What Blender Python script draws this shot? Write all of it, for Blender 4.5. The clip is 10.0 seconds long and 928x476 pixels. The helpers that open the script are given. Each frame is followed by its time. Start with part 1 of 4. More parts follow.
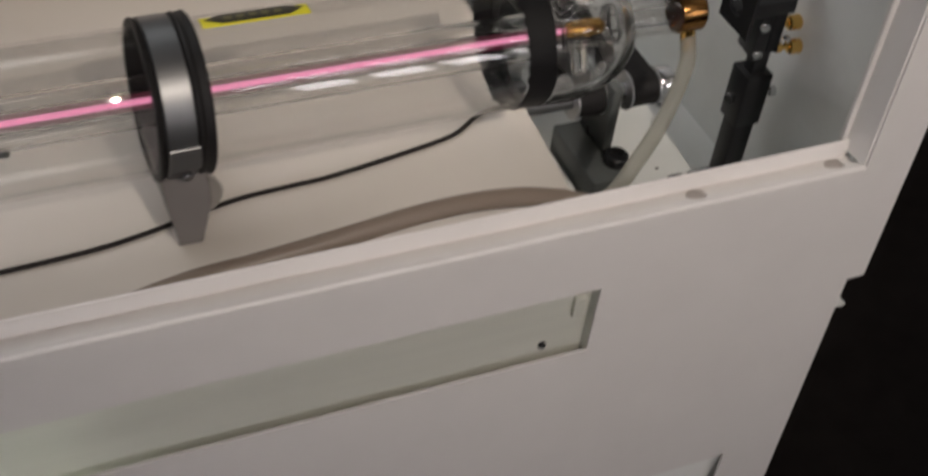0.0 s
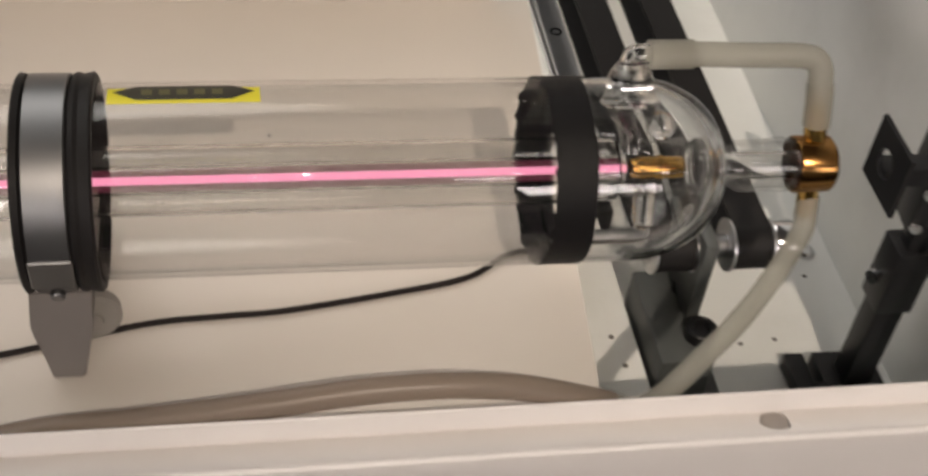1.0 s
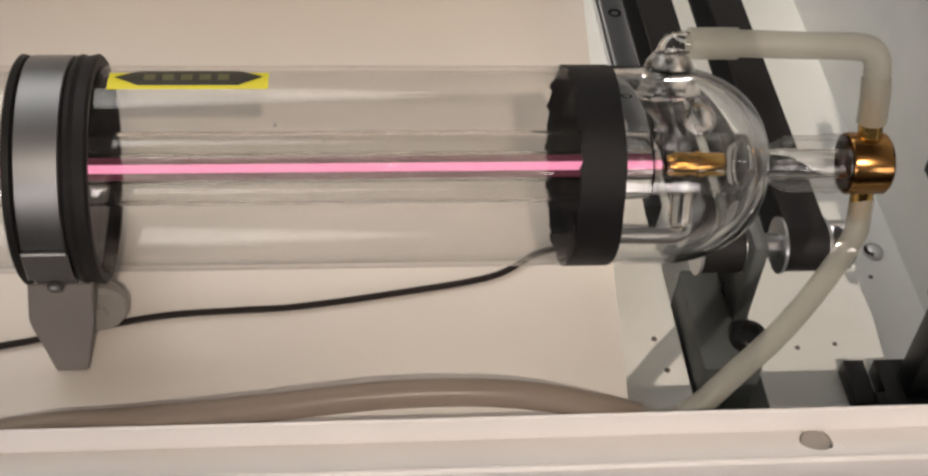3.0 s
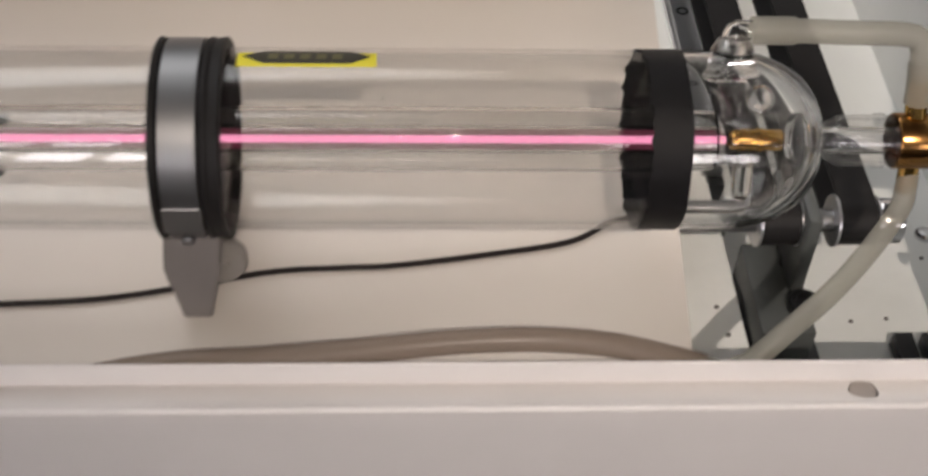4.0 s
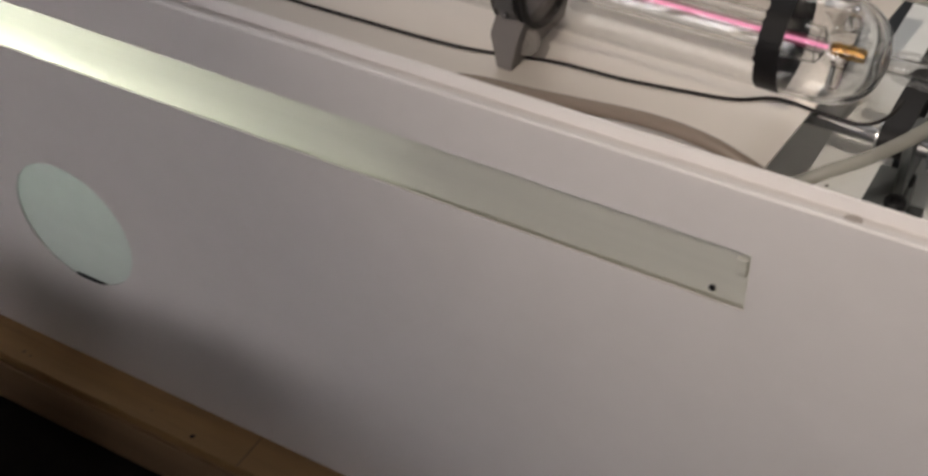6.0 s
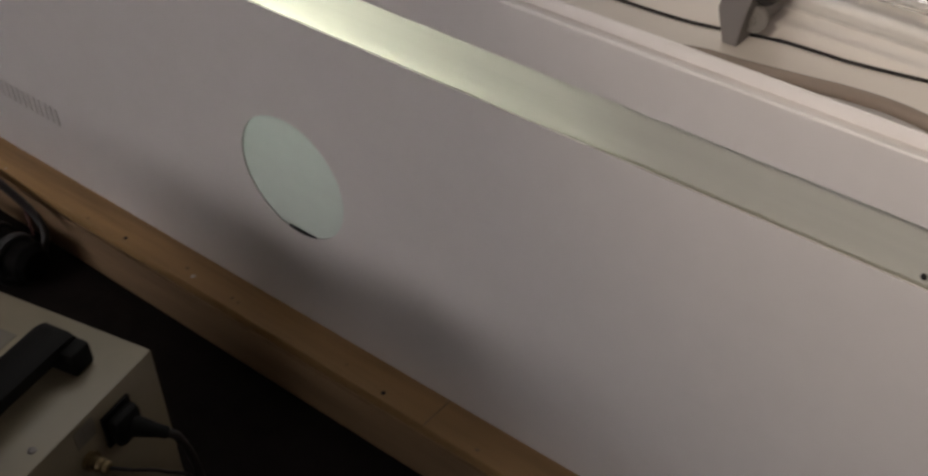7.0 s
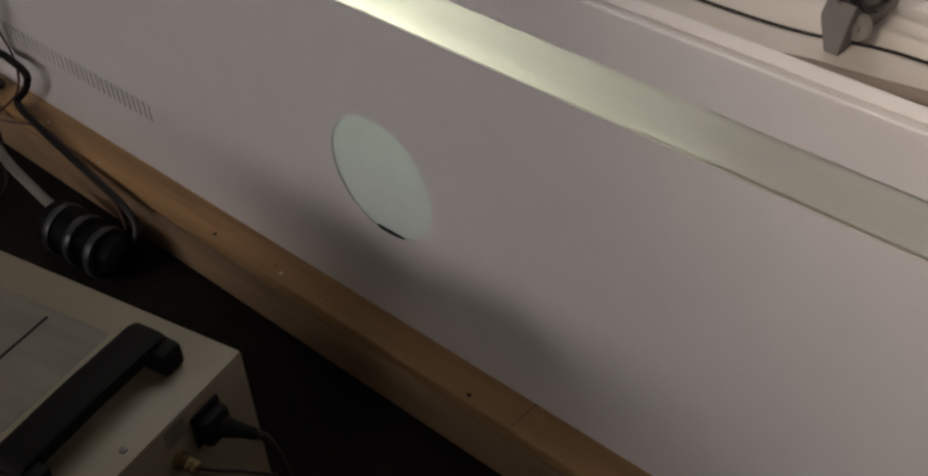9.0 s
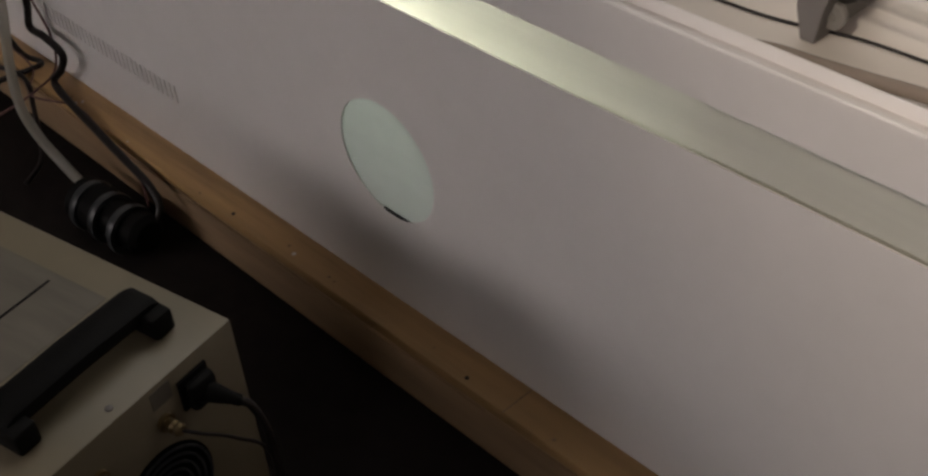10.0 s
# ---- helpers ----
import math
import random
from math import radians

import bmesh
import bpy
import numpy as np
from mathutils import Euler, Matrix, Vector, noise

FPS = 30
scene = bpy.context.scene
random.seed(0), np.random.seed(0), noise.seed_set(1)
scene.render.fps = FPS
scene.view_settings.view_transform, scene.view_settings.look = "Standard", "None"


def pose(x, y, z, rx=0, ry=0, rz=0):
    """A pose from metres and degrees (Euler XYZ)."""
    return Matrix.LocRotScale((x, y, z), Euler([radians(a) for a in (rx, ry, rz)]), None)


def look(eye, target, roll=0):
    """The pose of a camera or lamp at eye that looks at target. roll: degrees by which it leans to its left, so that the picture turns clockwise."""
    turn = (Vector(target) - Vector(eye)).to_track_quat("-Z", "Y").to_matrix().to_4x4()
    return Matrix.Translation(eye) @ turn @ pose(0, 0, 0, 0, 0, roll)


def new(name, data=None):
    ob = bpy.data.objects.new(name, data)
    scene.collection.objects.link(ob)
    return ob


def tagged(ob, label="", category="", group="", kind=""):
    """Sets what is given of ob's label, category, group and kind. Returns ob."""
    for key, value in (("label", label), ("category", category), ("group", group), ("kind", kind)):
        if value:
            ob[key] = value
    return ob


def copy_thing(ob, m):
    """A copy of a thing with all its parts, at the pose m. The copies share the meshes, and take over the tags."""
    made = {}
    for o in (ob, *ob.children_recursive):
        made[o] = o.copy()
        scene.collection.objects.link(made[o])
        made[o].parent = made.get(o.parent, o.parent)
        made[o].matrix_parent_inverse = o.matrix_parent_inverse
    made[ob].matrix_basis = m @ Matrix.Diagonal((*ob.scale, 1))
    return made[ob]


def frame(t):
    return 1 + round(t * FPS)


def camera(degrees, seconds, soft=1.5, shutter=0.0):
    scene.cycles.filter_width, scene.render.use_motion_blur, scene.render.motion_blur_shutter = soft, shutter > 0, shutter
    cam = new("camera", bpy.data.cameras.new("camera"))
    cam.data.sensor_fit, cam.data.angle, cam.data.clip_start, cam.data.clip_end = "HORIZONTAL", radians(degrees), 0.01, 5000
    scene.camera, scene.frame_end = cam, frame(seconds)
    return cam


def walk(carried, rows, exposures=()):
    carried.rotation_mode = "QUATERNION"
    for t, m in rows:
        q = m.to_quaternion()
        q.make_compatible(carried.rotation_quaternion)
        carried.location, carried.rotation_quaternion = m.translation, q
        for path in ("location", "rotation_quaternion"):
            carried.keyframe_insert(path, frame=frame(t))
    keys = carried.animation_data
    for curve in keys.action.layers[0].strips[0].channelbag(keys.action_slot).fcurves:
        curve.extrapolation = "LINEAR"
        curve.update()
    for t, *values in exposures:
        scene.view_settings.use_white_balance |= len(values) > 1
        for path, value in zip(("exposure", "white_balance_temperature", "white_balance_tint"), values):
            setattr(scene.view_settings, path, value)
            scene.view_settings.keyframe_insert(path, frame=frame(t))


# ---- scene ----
Z = 0.70          # height of the laser tube's axis over the floor

# ---- camera ----
cam = camera(38.3, 10.0, soft=2.5, shutter=0.35)
PATH = [
    (0.0, pose(-0.3523, -0.5680, 1.1545, 46.080, -5.537, -22.446)),
    (0.2, look((-0.3191, -0.5357, 1.1354), (0.0181, 0.1184, 0.4582), 8.873)),
    (0.5, look((-0.2661, -0.4774, 1.1169), (0.0391, 0.1871, 0.4348), 11.269)),
    (0.7, look((-0.2178, -0.4558, 1.0860), (0.0297, 0.2429, 0.4148), 9.682)),
    (1.0, look((-0.1769, -0.4153, 1.0749), (-0.0032, 0.2820, 0.3796), 7.843)),
    (1.2, look((-0.1560, -0.3970, 1.0654), (-0.0280, 0.3050, 0.3649), 5.624)),
    (1.5, look((-0.1459, -0.3850, 1.0614), (-0.0295, 0.3079, 0.3499), 5.174)),
    (2.0, look((-0.1398, -0.3867, 1.0610), (-0.0315, 0.3085, 0.3505), 4.808)),
    (3.5, look((-0.1437, -0.3944, 1.0643), (-0.0457, 0.2954, 0.3470), 5.186)),
    (4.0, look((-0.1573, -0.4484, 1.0926), (-0.1013, 0.2522, 0.3812), 3.202)),
    (4.3, look((-0.1517, -0.5458, 1.1135), (-0.1669, 0.1933, 0.4400), 1.553)),
    (4.5, look((-0.1370, -0.6068, 1.1401), (-0.2040, 0.1420, 0.4807), -0.162)),
    (4.7, look((-0.1089, -0.6521, 1.1611), (-0.2212, 0.1061, 0.5188), 0.584)),
    (5.0, look((-0.0363, -0.6955, 1.1919), (-0.2224, 0.0618, 0.5659), 1.252)),
    (5.3, look((0.0681, -0.7215, 1.1960), (-0.2143, 0.0150, 0.5814), 1.733)),
    (5.5, look((0.1303, -0.7353, 1.1986), (-0.2080, -0.0288, 0.5770), 0.836)),
    (5.8, look((0.1790, -0.7790, 1.2190), (-0.2016, -0.1201, 0.5701), 0.189)),
    (6.0, pose(0.1875, -0.8103, 1.2245, 48.847, 1.454, 30.459)),
    (6.2, pose(0.1983, -0.8452, 1.2091, 49.440, 2.092, 32.033)),
    (7.5, pose(0.1926, -0.8622, 1.2044, 49.919, 2.880, 42.765)),
    (8.0, pose(0.1851, -0.8620, 1.2061, 50.197, 3.422, 43.633)),
    (8.5, pose(0.1827, -0.8661, 1.2151, 50.211, 3.841, 43.111)),
    (9.0, pose(0.1800, -0.8527, 1.2111, 49.675, 4.240, 42.992)),
    (9.5, pose(0.1918, -0.7969, 1.1853, 48.638, 4.465, 46.608)),
    (10.0, pose(0.2555, -0.8254, 1.2002, 50.250, 4.539, 46.509)),
]
walk(cam, PATH, exposures=[(0.0, -0.45, 6300, 10), (0.6, -0.15, 6750, 11), (1.0, -0.07, 6750, 11), (1.6, 0.02, 6700, 11), (3.5, 0.0, 6600, 11), (4.5, -0.15, 6150, 13), (5.5, -0.3, 6200, 12), (6.2, -0.26, 6500, 11), (7.5, -0.42, 6600, 11), (10.0, -0.40, 6700, 11)])

# ---- world and lights ----
world = bpy.data.worlds.new("world")
scene.world = world
world.use_nodes = True
world.node_tree.nodes["Background"].inputs[0].default_value = (0.9, 0.95, 1.0, 1)
world.node_tree.nodes["Background"].inputs[1].default_value = 0.05


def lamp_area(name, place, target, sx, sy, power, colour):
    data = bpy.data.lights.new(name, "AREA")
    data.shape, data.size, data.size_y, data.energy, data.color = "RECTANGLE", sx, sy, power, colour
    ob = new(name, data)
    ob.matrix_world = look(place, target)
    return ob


# ---- materials ----
def nodes_of(name):
    m = bpy.data.materials.new(name)
    m.use_nodes = True
    nt = m.node_tree
    return m, nt, nt.nodes["Principled BSDF"]


def surface(name, colour, rough=0.5, metal=0.0, vary=0.08, scale=40.0, bump=0.05, grain=900.0, coat=0.0, stretch=(1, 1, 1), stain=0.0, stain_colour=(0.2, 0.16, 0.12), spec=0.5):
    """A surface with colour drift at two scales, fine relief and uneven gloss."""
    m, nt, b = nodes_of(name)
    n, l = nt.nodes, nt.links
    co = n.new("ShaderNodeTexCoord")
    mp = n.new("ShaderNodeMapping")
    mp.inputs["Scale"].default_value = stretch
    l.new(co.outputs["Object"], mp.inputs["Vector"])
    big = n.new("ShaderNodeTexNoise")
    big.inputs["Scale"].default_value, big.inputs["Detail"].default_value = scale * 0.12, 5
    mid = n.new("ShaderNodeTexNoise")
    mid.inputs["Scale"].default_value, mid.inputs["Detail"].default_value = scale, 6
    fine = n.new("ShaderNodeTexNoise")
    fine.inputs["Scale"].default_value, fine.inputs["Detail"].default_value = grain, 3
    for t in (big, mid, fine):
        l.new(mp.outputs[0], t.inputs["Vector"])
    add = n.new("ShaderNodeMath")
    add.operation = "ADD"
    l.new(big.outputs["Fac"], add.inputs[0]), l.new(mid.outputs["Fac"], add.inputs[1])
    ramp = n.new("ShaderNodeMapRange")
    ramp.inputs["From Min"].default_value, ramp.inputs["From Max"].default_value = 0.3, 1.7
    ramp.inputs["To Min"].default_value, ramp.inputs["To Max"].default_value = 1 - 1.7 * vary, 1 + 1.7 * vary
    l.new(add.outputs[0], ramp.inputs["Value"])
    mul = n.new("ShaderNodeVectorMath")
    mul.operation = "SCALE"
    mul.inputs[0].default_value = colour
    l.new(ramp.outputs[0], mul.inputs["Scale"])
    out = mul.outputs[0]
    if stain:
        st = n.new("ShaderNodeTexNoise")
        st.inputs["Scale"].default_value, st.inputs["Detail"].default_value, st.inputs["Roughness"].default_value = scale * 0.35, 8, 0.7
        l.new(mp.outputs[0], st.inputs["Vector"])
        sr = n.new("ShaderNodeMapRange")
        sr.inputs["From Min"].default_value, sr.inputs["From Max"].default_value = 0.52, 0.75
        sr.inputs["To Max"].default_value = stain
        l.new(st.outputs["Fac"], sr.inputs["Value"])
        mix = n.new("ShaderNodeMix")
        mix.data_type = "RGBA"
        l.new(sr.outputs[0], mix.inputs["Factor"]), l.new(out, mix.inputs["A"])
        mix.inputs["B"].default_value = (*stain_colour, 1)
        out = mix.outputs["Result"]
    l.new(out, b.inputs["Base Color"])
    rr = n.new("ShaderNodeMapRange")
    rr.inputs["To Min"].default_value, rr.inputs["To Max"].default_value = max(0.02, rough - 0.03), min(1, rough + 0.03)
    l.new(mid.outputs["Fac"], rr.inputs["Value"])
    l.new(rr.outputs[0], b.inputs["Roughness"])
    b.inputs["Metallic"].default_value = metal
    b.inputs["Coat Weight"].default_value = coat
    b.inputs["Specular IOR Level"].default_value = spec
    if bump:
        bp = n.new("ShaderNodeBump")
        bp.inputs["Strength"].default_value, bp.inputs["Distance"].default_value = bump, 0.001
        l.new(fine.outputs["Fac"], bp.inputs["Height"])
        l.new(bp.outputs[0], b.inputs["Normal"])
    return m


def solid_glass(name, tint=(1, 1, 1), ior=1.47, rough=0.0):
    m, nt, b = nodes_of(name)
    b.inputs["Base Color"].default_value = (*tint, 1)
    b.inputs["Transmission Weight"].default_value = 1
    b.inputs["IOR"].default_value, b.inputs["Roughness"].default_value = ior, rough
    return m


def thin_glass(name, tint=(0.93, 0.92, 0.91)):
    """A wall too thin to bend light: clear, with Fresnel gloss."""
    m, nt, b = nodes_of(name)
    n, l = nt.nodes, nt.links
    n.remove(b)
    tr, gl, fr, mx = n.new("ShaderNodeBsdfTransparent"), n.new("ShaderNodeBsdfGlossy"), n.new("ShaderNodeLayerWeight"), n.new("ShaderNodeMixShader")
    pw, ad = n.new("ShaderNodeMath"), n.new("ShaderNodeMath")
    pw.operation, ad.operation = "POWER", "MULTIPLY_ADD"
    pw.inputs[1].default_value, ad.inputs[1].default_value, ad.inputs[2].default_value = 4.5, 0.80, 0.042
    tr.inputs[0].default_value = (*tint, 1)
    gl.inputs["Roughness"].default_value = 0.004
    l.new(fr.outputs["Facing"], pw.inputs[0]), l.new(pw.outputs[0], ad.inputs[0])
    l.new(ad.outputs[0], mx.inputs[0]), l.new(tr.outputs[0], mx.inputs[1]), l.new(gl.outputs[0], mx.inputs[2])
    l.new(mx.outputs[0], n["Material Output"].inputs["Surface"])
    return m


def milky(name, colour, through_share, clear):
    """Cloudy silicone or plastic: scatters most light, lets some straight through."""
    m, nt, b = nodes_of(name)
    n, l = nt.nodes, nt.links
    b.inputs["Base Color"].default_value = (*colour, 1)
    b.inputs["Roughness"].default_value = 0.30
    tl, tp, m1, m2 = n.new("ShaderNodeBsdfTranslucent"), n.new("ShaderNodeBsdfTransparent"), n.new("ShaderNodeMixShader"), n.new("ShaderNodeMixShader")
    tl.inputs["Color"].default_value = (*colour, 1)
    tp.inputs["Color"].default_value = (*(0.5 + 0.5 * c for c in colour), 1)
    m1.inputs[0].default_value, m2.inputs[0].default_value = through_share, clear
    l.new(b.outputs[0], m1.inputs[1]), l.new(tl.outputs[0], m1.inputs[2])
    l.new(m1.outputs[0], m2.inputs[1]), l.new(tp.outputs[0], m2.inputs[2])
    l.new(m2.outputs[0], n["Material Output"].inputs["Surface"])
    return m


def frosted(name, colour, through_share):
    """Frosted acrylic: part of the light that meets its back comes through."""
    m, nt, b = nodes_of(name)
    n, l = nt.nodes, nt.links
    b.inputs["Roughness"].default_value = 0.55
    ns, sc = n.new("ShaderNodeTexNoise"), n.new("ShaderNodeMapRange")
    ns.inputs["Scale"].default_value, ns.inputs["Detail"].default_value = 9.0, 6
    sc.inputs["To Min"].default_value, sc.inputs["To Max"].default_value = 0.93, 1.05
    ml, tr, mx = n.new("ShaderNodeVectorMath"), n.new("ShaderNodeBsdfTranslucent"), n.new("ShaderNodeMixShader")
    ml.operation = "SCALE"
    ml.inputs[0].default_value = colour
    l.new(ns.outputs["Fac"], sc.inputs["Value"]), l.new(sc.outputs[0], ml.inputs["Scale"])
    l.new(ml.outputs[0], b.inputs["Base Color"]), l.new(ml.outputs[0], tr.inputs["Color"])
    mx.inputs[0].default_value = through_share
    l.new(b.outputs[0], mx.inputs[1]), l.new(tr.outputs[0], mx.inputs[2])
    l.new(mx.outputs[0], n["Material Output"].inputs["Surface"])
    return m


def glow(name, colour, strength):
    m, nt, b = nodes_of(name)
    n, l = nt.nodes, nt.links
    n.remove(b)
    em = n.new("ShaderNodeEmission")
    em.inputs[0].default_value, em.inputs[1].default_value = (*colour, 1), strength
    l.new(em.outputs[0], n["Material Output"].inputs["Surface"])
    return m


def plasma_mat(name, colour, strength, solid):
    """A glowing thread of gas, partly see-through."""
    m, nt, b = nodes_of(name)
    n, l = nt.nodes, nt.links
    n.remove(b)
    em, tr, mx = n.new("ShaderNodeEmission"), n.new("ShaderNodeBsdfTransparent"), n.new("ShaderNodeMixShader")
    em.inputs[0].default_value, em.inputs[1].default_value = (*colour, 1), strength
    mx.inputs[0].default_value = solid
    l.new(tr.outputs[0], mx.inputs[1]), l.new(em.outputs[0], mx.inputs[2])
    l.new(mx.outputs[0], n["Material Output"].inputs["Surface"])
    return m


WHITE = surface("white_powder_coat", (0.77, 0.74, 0.72), 0.42, vary=0.03, scale=25, bump=0.05, grain=1400, stain=0.06, stain_colour=(0.5, 0.46, 0.42))
SHELF = surface("cream_sheet_paint", (0.655, 0.61, 0.555), 0.42, vary=0.012, scale=45, bump=0.02, grain=1200)
MINT = frosted("pale_green_acrylic", (0.785, 0.785, 0.715), 0.33)
MINT2 = frosted("pale_mint_acrylic", (0.72, 0.78, 0.735), 0.11)
PIT = surface("white_machine_paint", (0.85, 0.855, 0.83), 0.38, vary=0.04, scale=30, bump=0.05, stain=0.12, stain_colour=(0.35, 0.34, 0.3))
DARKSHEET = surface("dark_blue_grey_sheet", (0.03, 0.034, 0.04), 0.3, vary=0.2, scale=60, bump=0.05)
STEEL = surface("brushed_steel", (0.235, 0.235, 0.24), 0.42, 1.0, vary=0.06, scale=40, bump=0.04, grain=700, stain=0.15, stain_colour=(0.34, 0.33, 0.30))
RAILSTEEL = surface("ground_rail_steel", (0.60, 0.60, 0.61), 0.30, 1.0, vary=0.05, scale=60, bump=0.03, grain=800)
CHROME = surface("bright_steel", (0.62, 0.62, 0.63), 0.14, 1.0, vary=0.06, scale=80, bump=0.02)
CAST = surface("grey_painted_casting", (0.155, 0.14, 0.13), 0.5, vary=0.08, scale=60, bump=0.12)
GREYBLOCK = surface("dark_grey_block", (0.075, 0.08, 0.077), 0.5, vary=0.2, scale=70, bump=0.2)
NUTGREY = surface("grey_zinc", (0.46, 0.43, 0.40), 0.30, 1.0, vary=0.08, scale=90, bump=0.03)
RUBBER = surface("black_rubber", (0.011, 0.010, 0.010), 0.55, spec=0.25, vary=0.25, scale=90, bump=0.15)
TAPE = surface("black_tape", (0.008, 0.0075, 0.008), 0.5, spec=0.2, vary=0.2, scale=90, bump=0.2, stretch=(1, 4, 4))
BLACK = surface("black_anodised", (0.010, 0.010, 0.011), 0.42, spec=0.3, vary=0.2, scale=100, bump=0.06)
BRASS = surface("polished_brass", (0.80, 0.52, 0.16), 0.18, 1.0, vary=0.10, scale=120, bump=0.04)
OLDBRASS = surface("dull_brass", (0.22, 0.165, 0.09), 0.5, 1.0, vary=0.2, scale=120, bump=0.1)
GOLD = surface("gilded_copper", (0.85, 0.50, 0.14), 0.16, 1.0, vary=0.15, scale=150, bump=0.08)
BRONZE = surface("bronze_cap", (0.33, 0.17, 0.055), 0.20, 1.0, vary=0.12, scale=90, bump=0.05)
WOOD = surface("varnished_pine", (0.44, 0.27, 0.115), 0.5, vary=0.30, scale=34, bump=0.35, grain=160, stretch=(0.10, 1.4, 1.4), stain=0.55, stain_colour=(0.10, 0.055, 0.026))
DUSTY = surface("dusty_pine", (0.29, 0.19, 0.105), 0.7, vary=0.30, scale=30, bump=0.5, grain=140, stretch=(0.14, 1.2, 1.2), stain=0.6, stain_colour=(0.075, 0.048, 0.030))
CARPET = surface("black_floor", (0.015, 0.012, 0.011), 0.9, spec=0.08, vary=0.35, scale=30, bump=0.6, grain=500)
BEIGE = surface("beige_steel_case", (0.175, 0.145, 0.092), 0.42, vary=0.05, scale=30, bump=0.10, grain=1100, stain=0.25, stain_colour=(0.28, 0.22, 0.15))
GREYLABEL = surface("scuffed_grey_label", (0.125, 0.11, 0.085), 0.5, vary=0.25, scale=45, bump=0.05, stretch=(0.3, 2, 1), stain=0.4, stain_colour=(0.18, 0.16, 0.13))
PLASTIC = surface("black_plastic", (0.005, 0.0048, 0.0045), 0.62, spec=0.10, vary=0.15, scale=60, bump=0.10)
YELLOW = surface("yellow_sticker", (0.80, 0.72, 0.03), 0.4, vary=0.05, scale=80, bump=0.0)
STICKERBLACK = surface("sticker_black", (0.03, 0.027, 0.015), 0.4, vary=0.1, scale=80, bump=0.0)
STICKERPRINT = surface("sticker_print", (0.13, 0.12, 0.05), 0.4, vary=0.1, scale=80, bump=0.0)
# grey put in for the glints on black ribs and grille rings
GLINTGREY = surface("glint_grey_plastic", (0.034, 0.037, 0.039), 0.36, vary=0.3, scale=60, bump=0.1)
PVC = surface("black_cable_sheath", (0.012, 0.009, 0.008), 0.45, spec=0.25, vary=0.15, scale=80, bump=0.05)
REDWIRE = surface("dull_red_wire", (0.10, 0.04, 0.035), 0.5, vary=0.2, scale=80, bump=0.05)
WALLPAINT = surface("room_wall_paint", (0.30, 0.28, 0.265), 0.7, vary=0.05, scale=4, bump=0.05, grain=200)
NYLON = surface("white_nylon", (0.75, 0.75, 0.72), 0.4, vary=0.04, scale=60, bump=0.02)
GLASSEND = solid_glass("clear_blown_glass", (0.975, 0.975, 0.97))
GLASSTHIN = thin_glass("thin_glass_wall", (0.972, 0.97, 0.966))
SILICONE = milky("cloudy_silicone", (0.55, 0.535, 0.475), 0.40, 0.50)
# darker, browner silicone for the length on the shelf
BROWNSILICONE = milky("brown_silicone", (0.40, 0.325, 0.265), 0.35, 0.34)
KNOBMAT = milky("cloudy_plastic", (0.42, 0.395, 0.365), 0.30, 0.25)
PLASMA = plasma_mat("pink_discharge", (1.0, 0.33, 0.52), 2.1, 0.42)
HALO = plasma_mat("pink_halo", (1.0, 0.22, 0.36), 0.5, 0.10)
LEDGLOW = glow("window_glow", (1.0, 0.93, 0.935), 11.5)


# ---- mesh helpers ----
def mesh_of(bm, name, material, smooth=True):
    bmesh.ops.remove_doubles(bm, verts=bm.verts[:], dist=1e-6)
    bmesh.ops.recalc_face_normals(bm, faces=bm.faces[:])
    me = bpy.data.meshes.new(name)
    bm.to_mesh(me)
    bm.free()
    me.materials.append(material)
    if smooth:
        me.polygons.foreach_set("use_smooth", [True] * len(me.polygons))
        me.set_sharp_from_angle(angle=radians(32))
    return me


def part(name, bm, material, parent=None, label="", smooth=True):
    ob = new(name, mesh_of(bm, name, material, smooth))
    if parent is not None:
        ob.parent = parent
    if label:
        ob["label"] = label
    return ob


def empty_thing(name, label, category, at=(0, 0, 0), group="", kind=""):
    ob = new(name)
    ob.empty_display_size = 0.02
    ob.location = at
    return tagged(ob, label, category, group, kind)


def bm_new():
    return bmesh.new()


def add_box(bm, x0, x1, y0, y1, z0, z1, bevel=0.0, seg=2, m=None):
    r = bmesh.ops.create_cube(bm, size=1.0)
    vs = r["verts"]
    for v in vs:
        v.co = Vector((x0 + (v.co.x + 0.5) * (x1 - x0), y0 + (v.co.y + 0.5) * (y1 - y0), z0 + (v.co.z + 0.5) * (z1 - z0)))
    if m is not None:
        for v in vs:
            v.co = m @ v.co
    if bevel > 0:
        es = list({e for v in vs for e in v.link_edges})
        bmesh.ops.bevel(bm, geom=es, offset=bevel, segments=seg, affect="EDGES", profile=0.5)
    return bm


def frame_axes(direction):
    d = Vector(direction).normalized()
    up = Vector((0, 0, 1)) if abs(d.z) < 0.9 else Vector((0, 1, 0))
    u = d.cross(up).normalized()
    return d, u, u.cross(d).normalized()


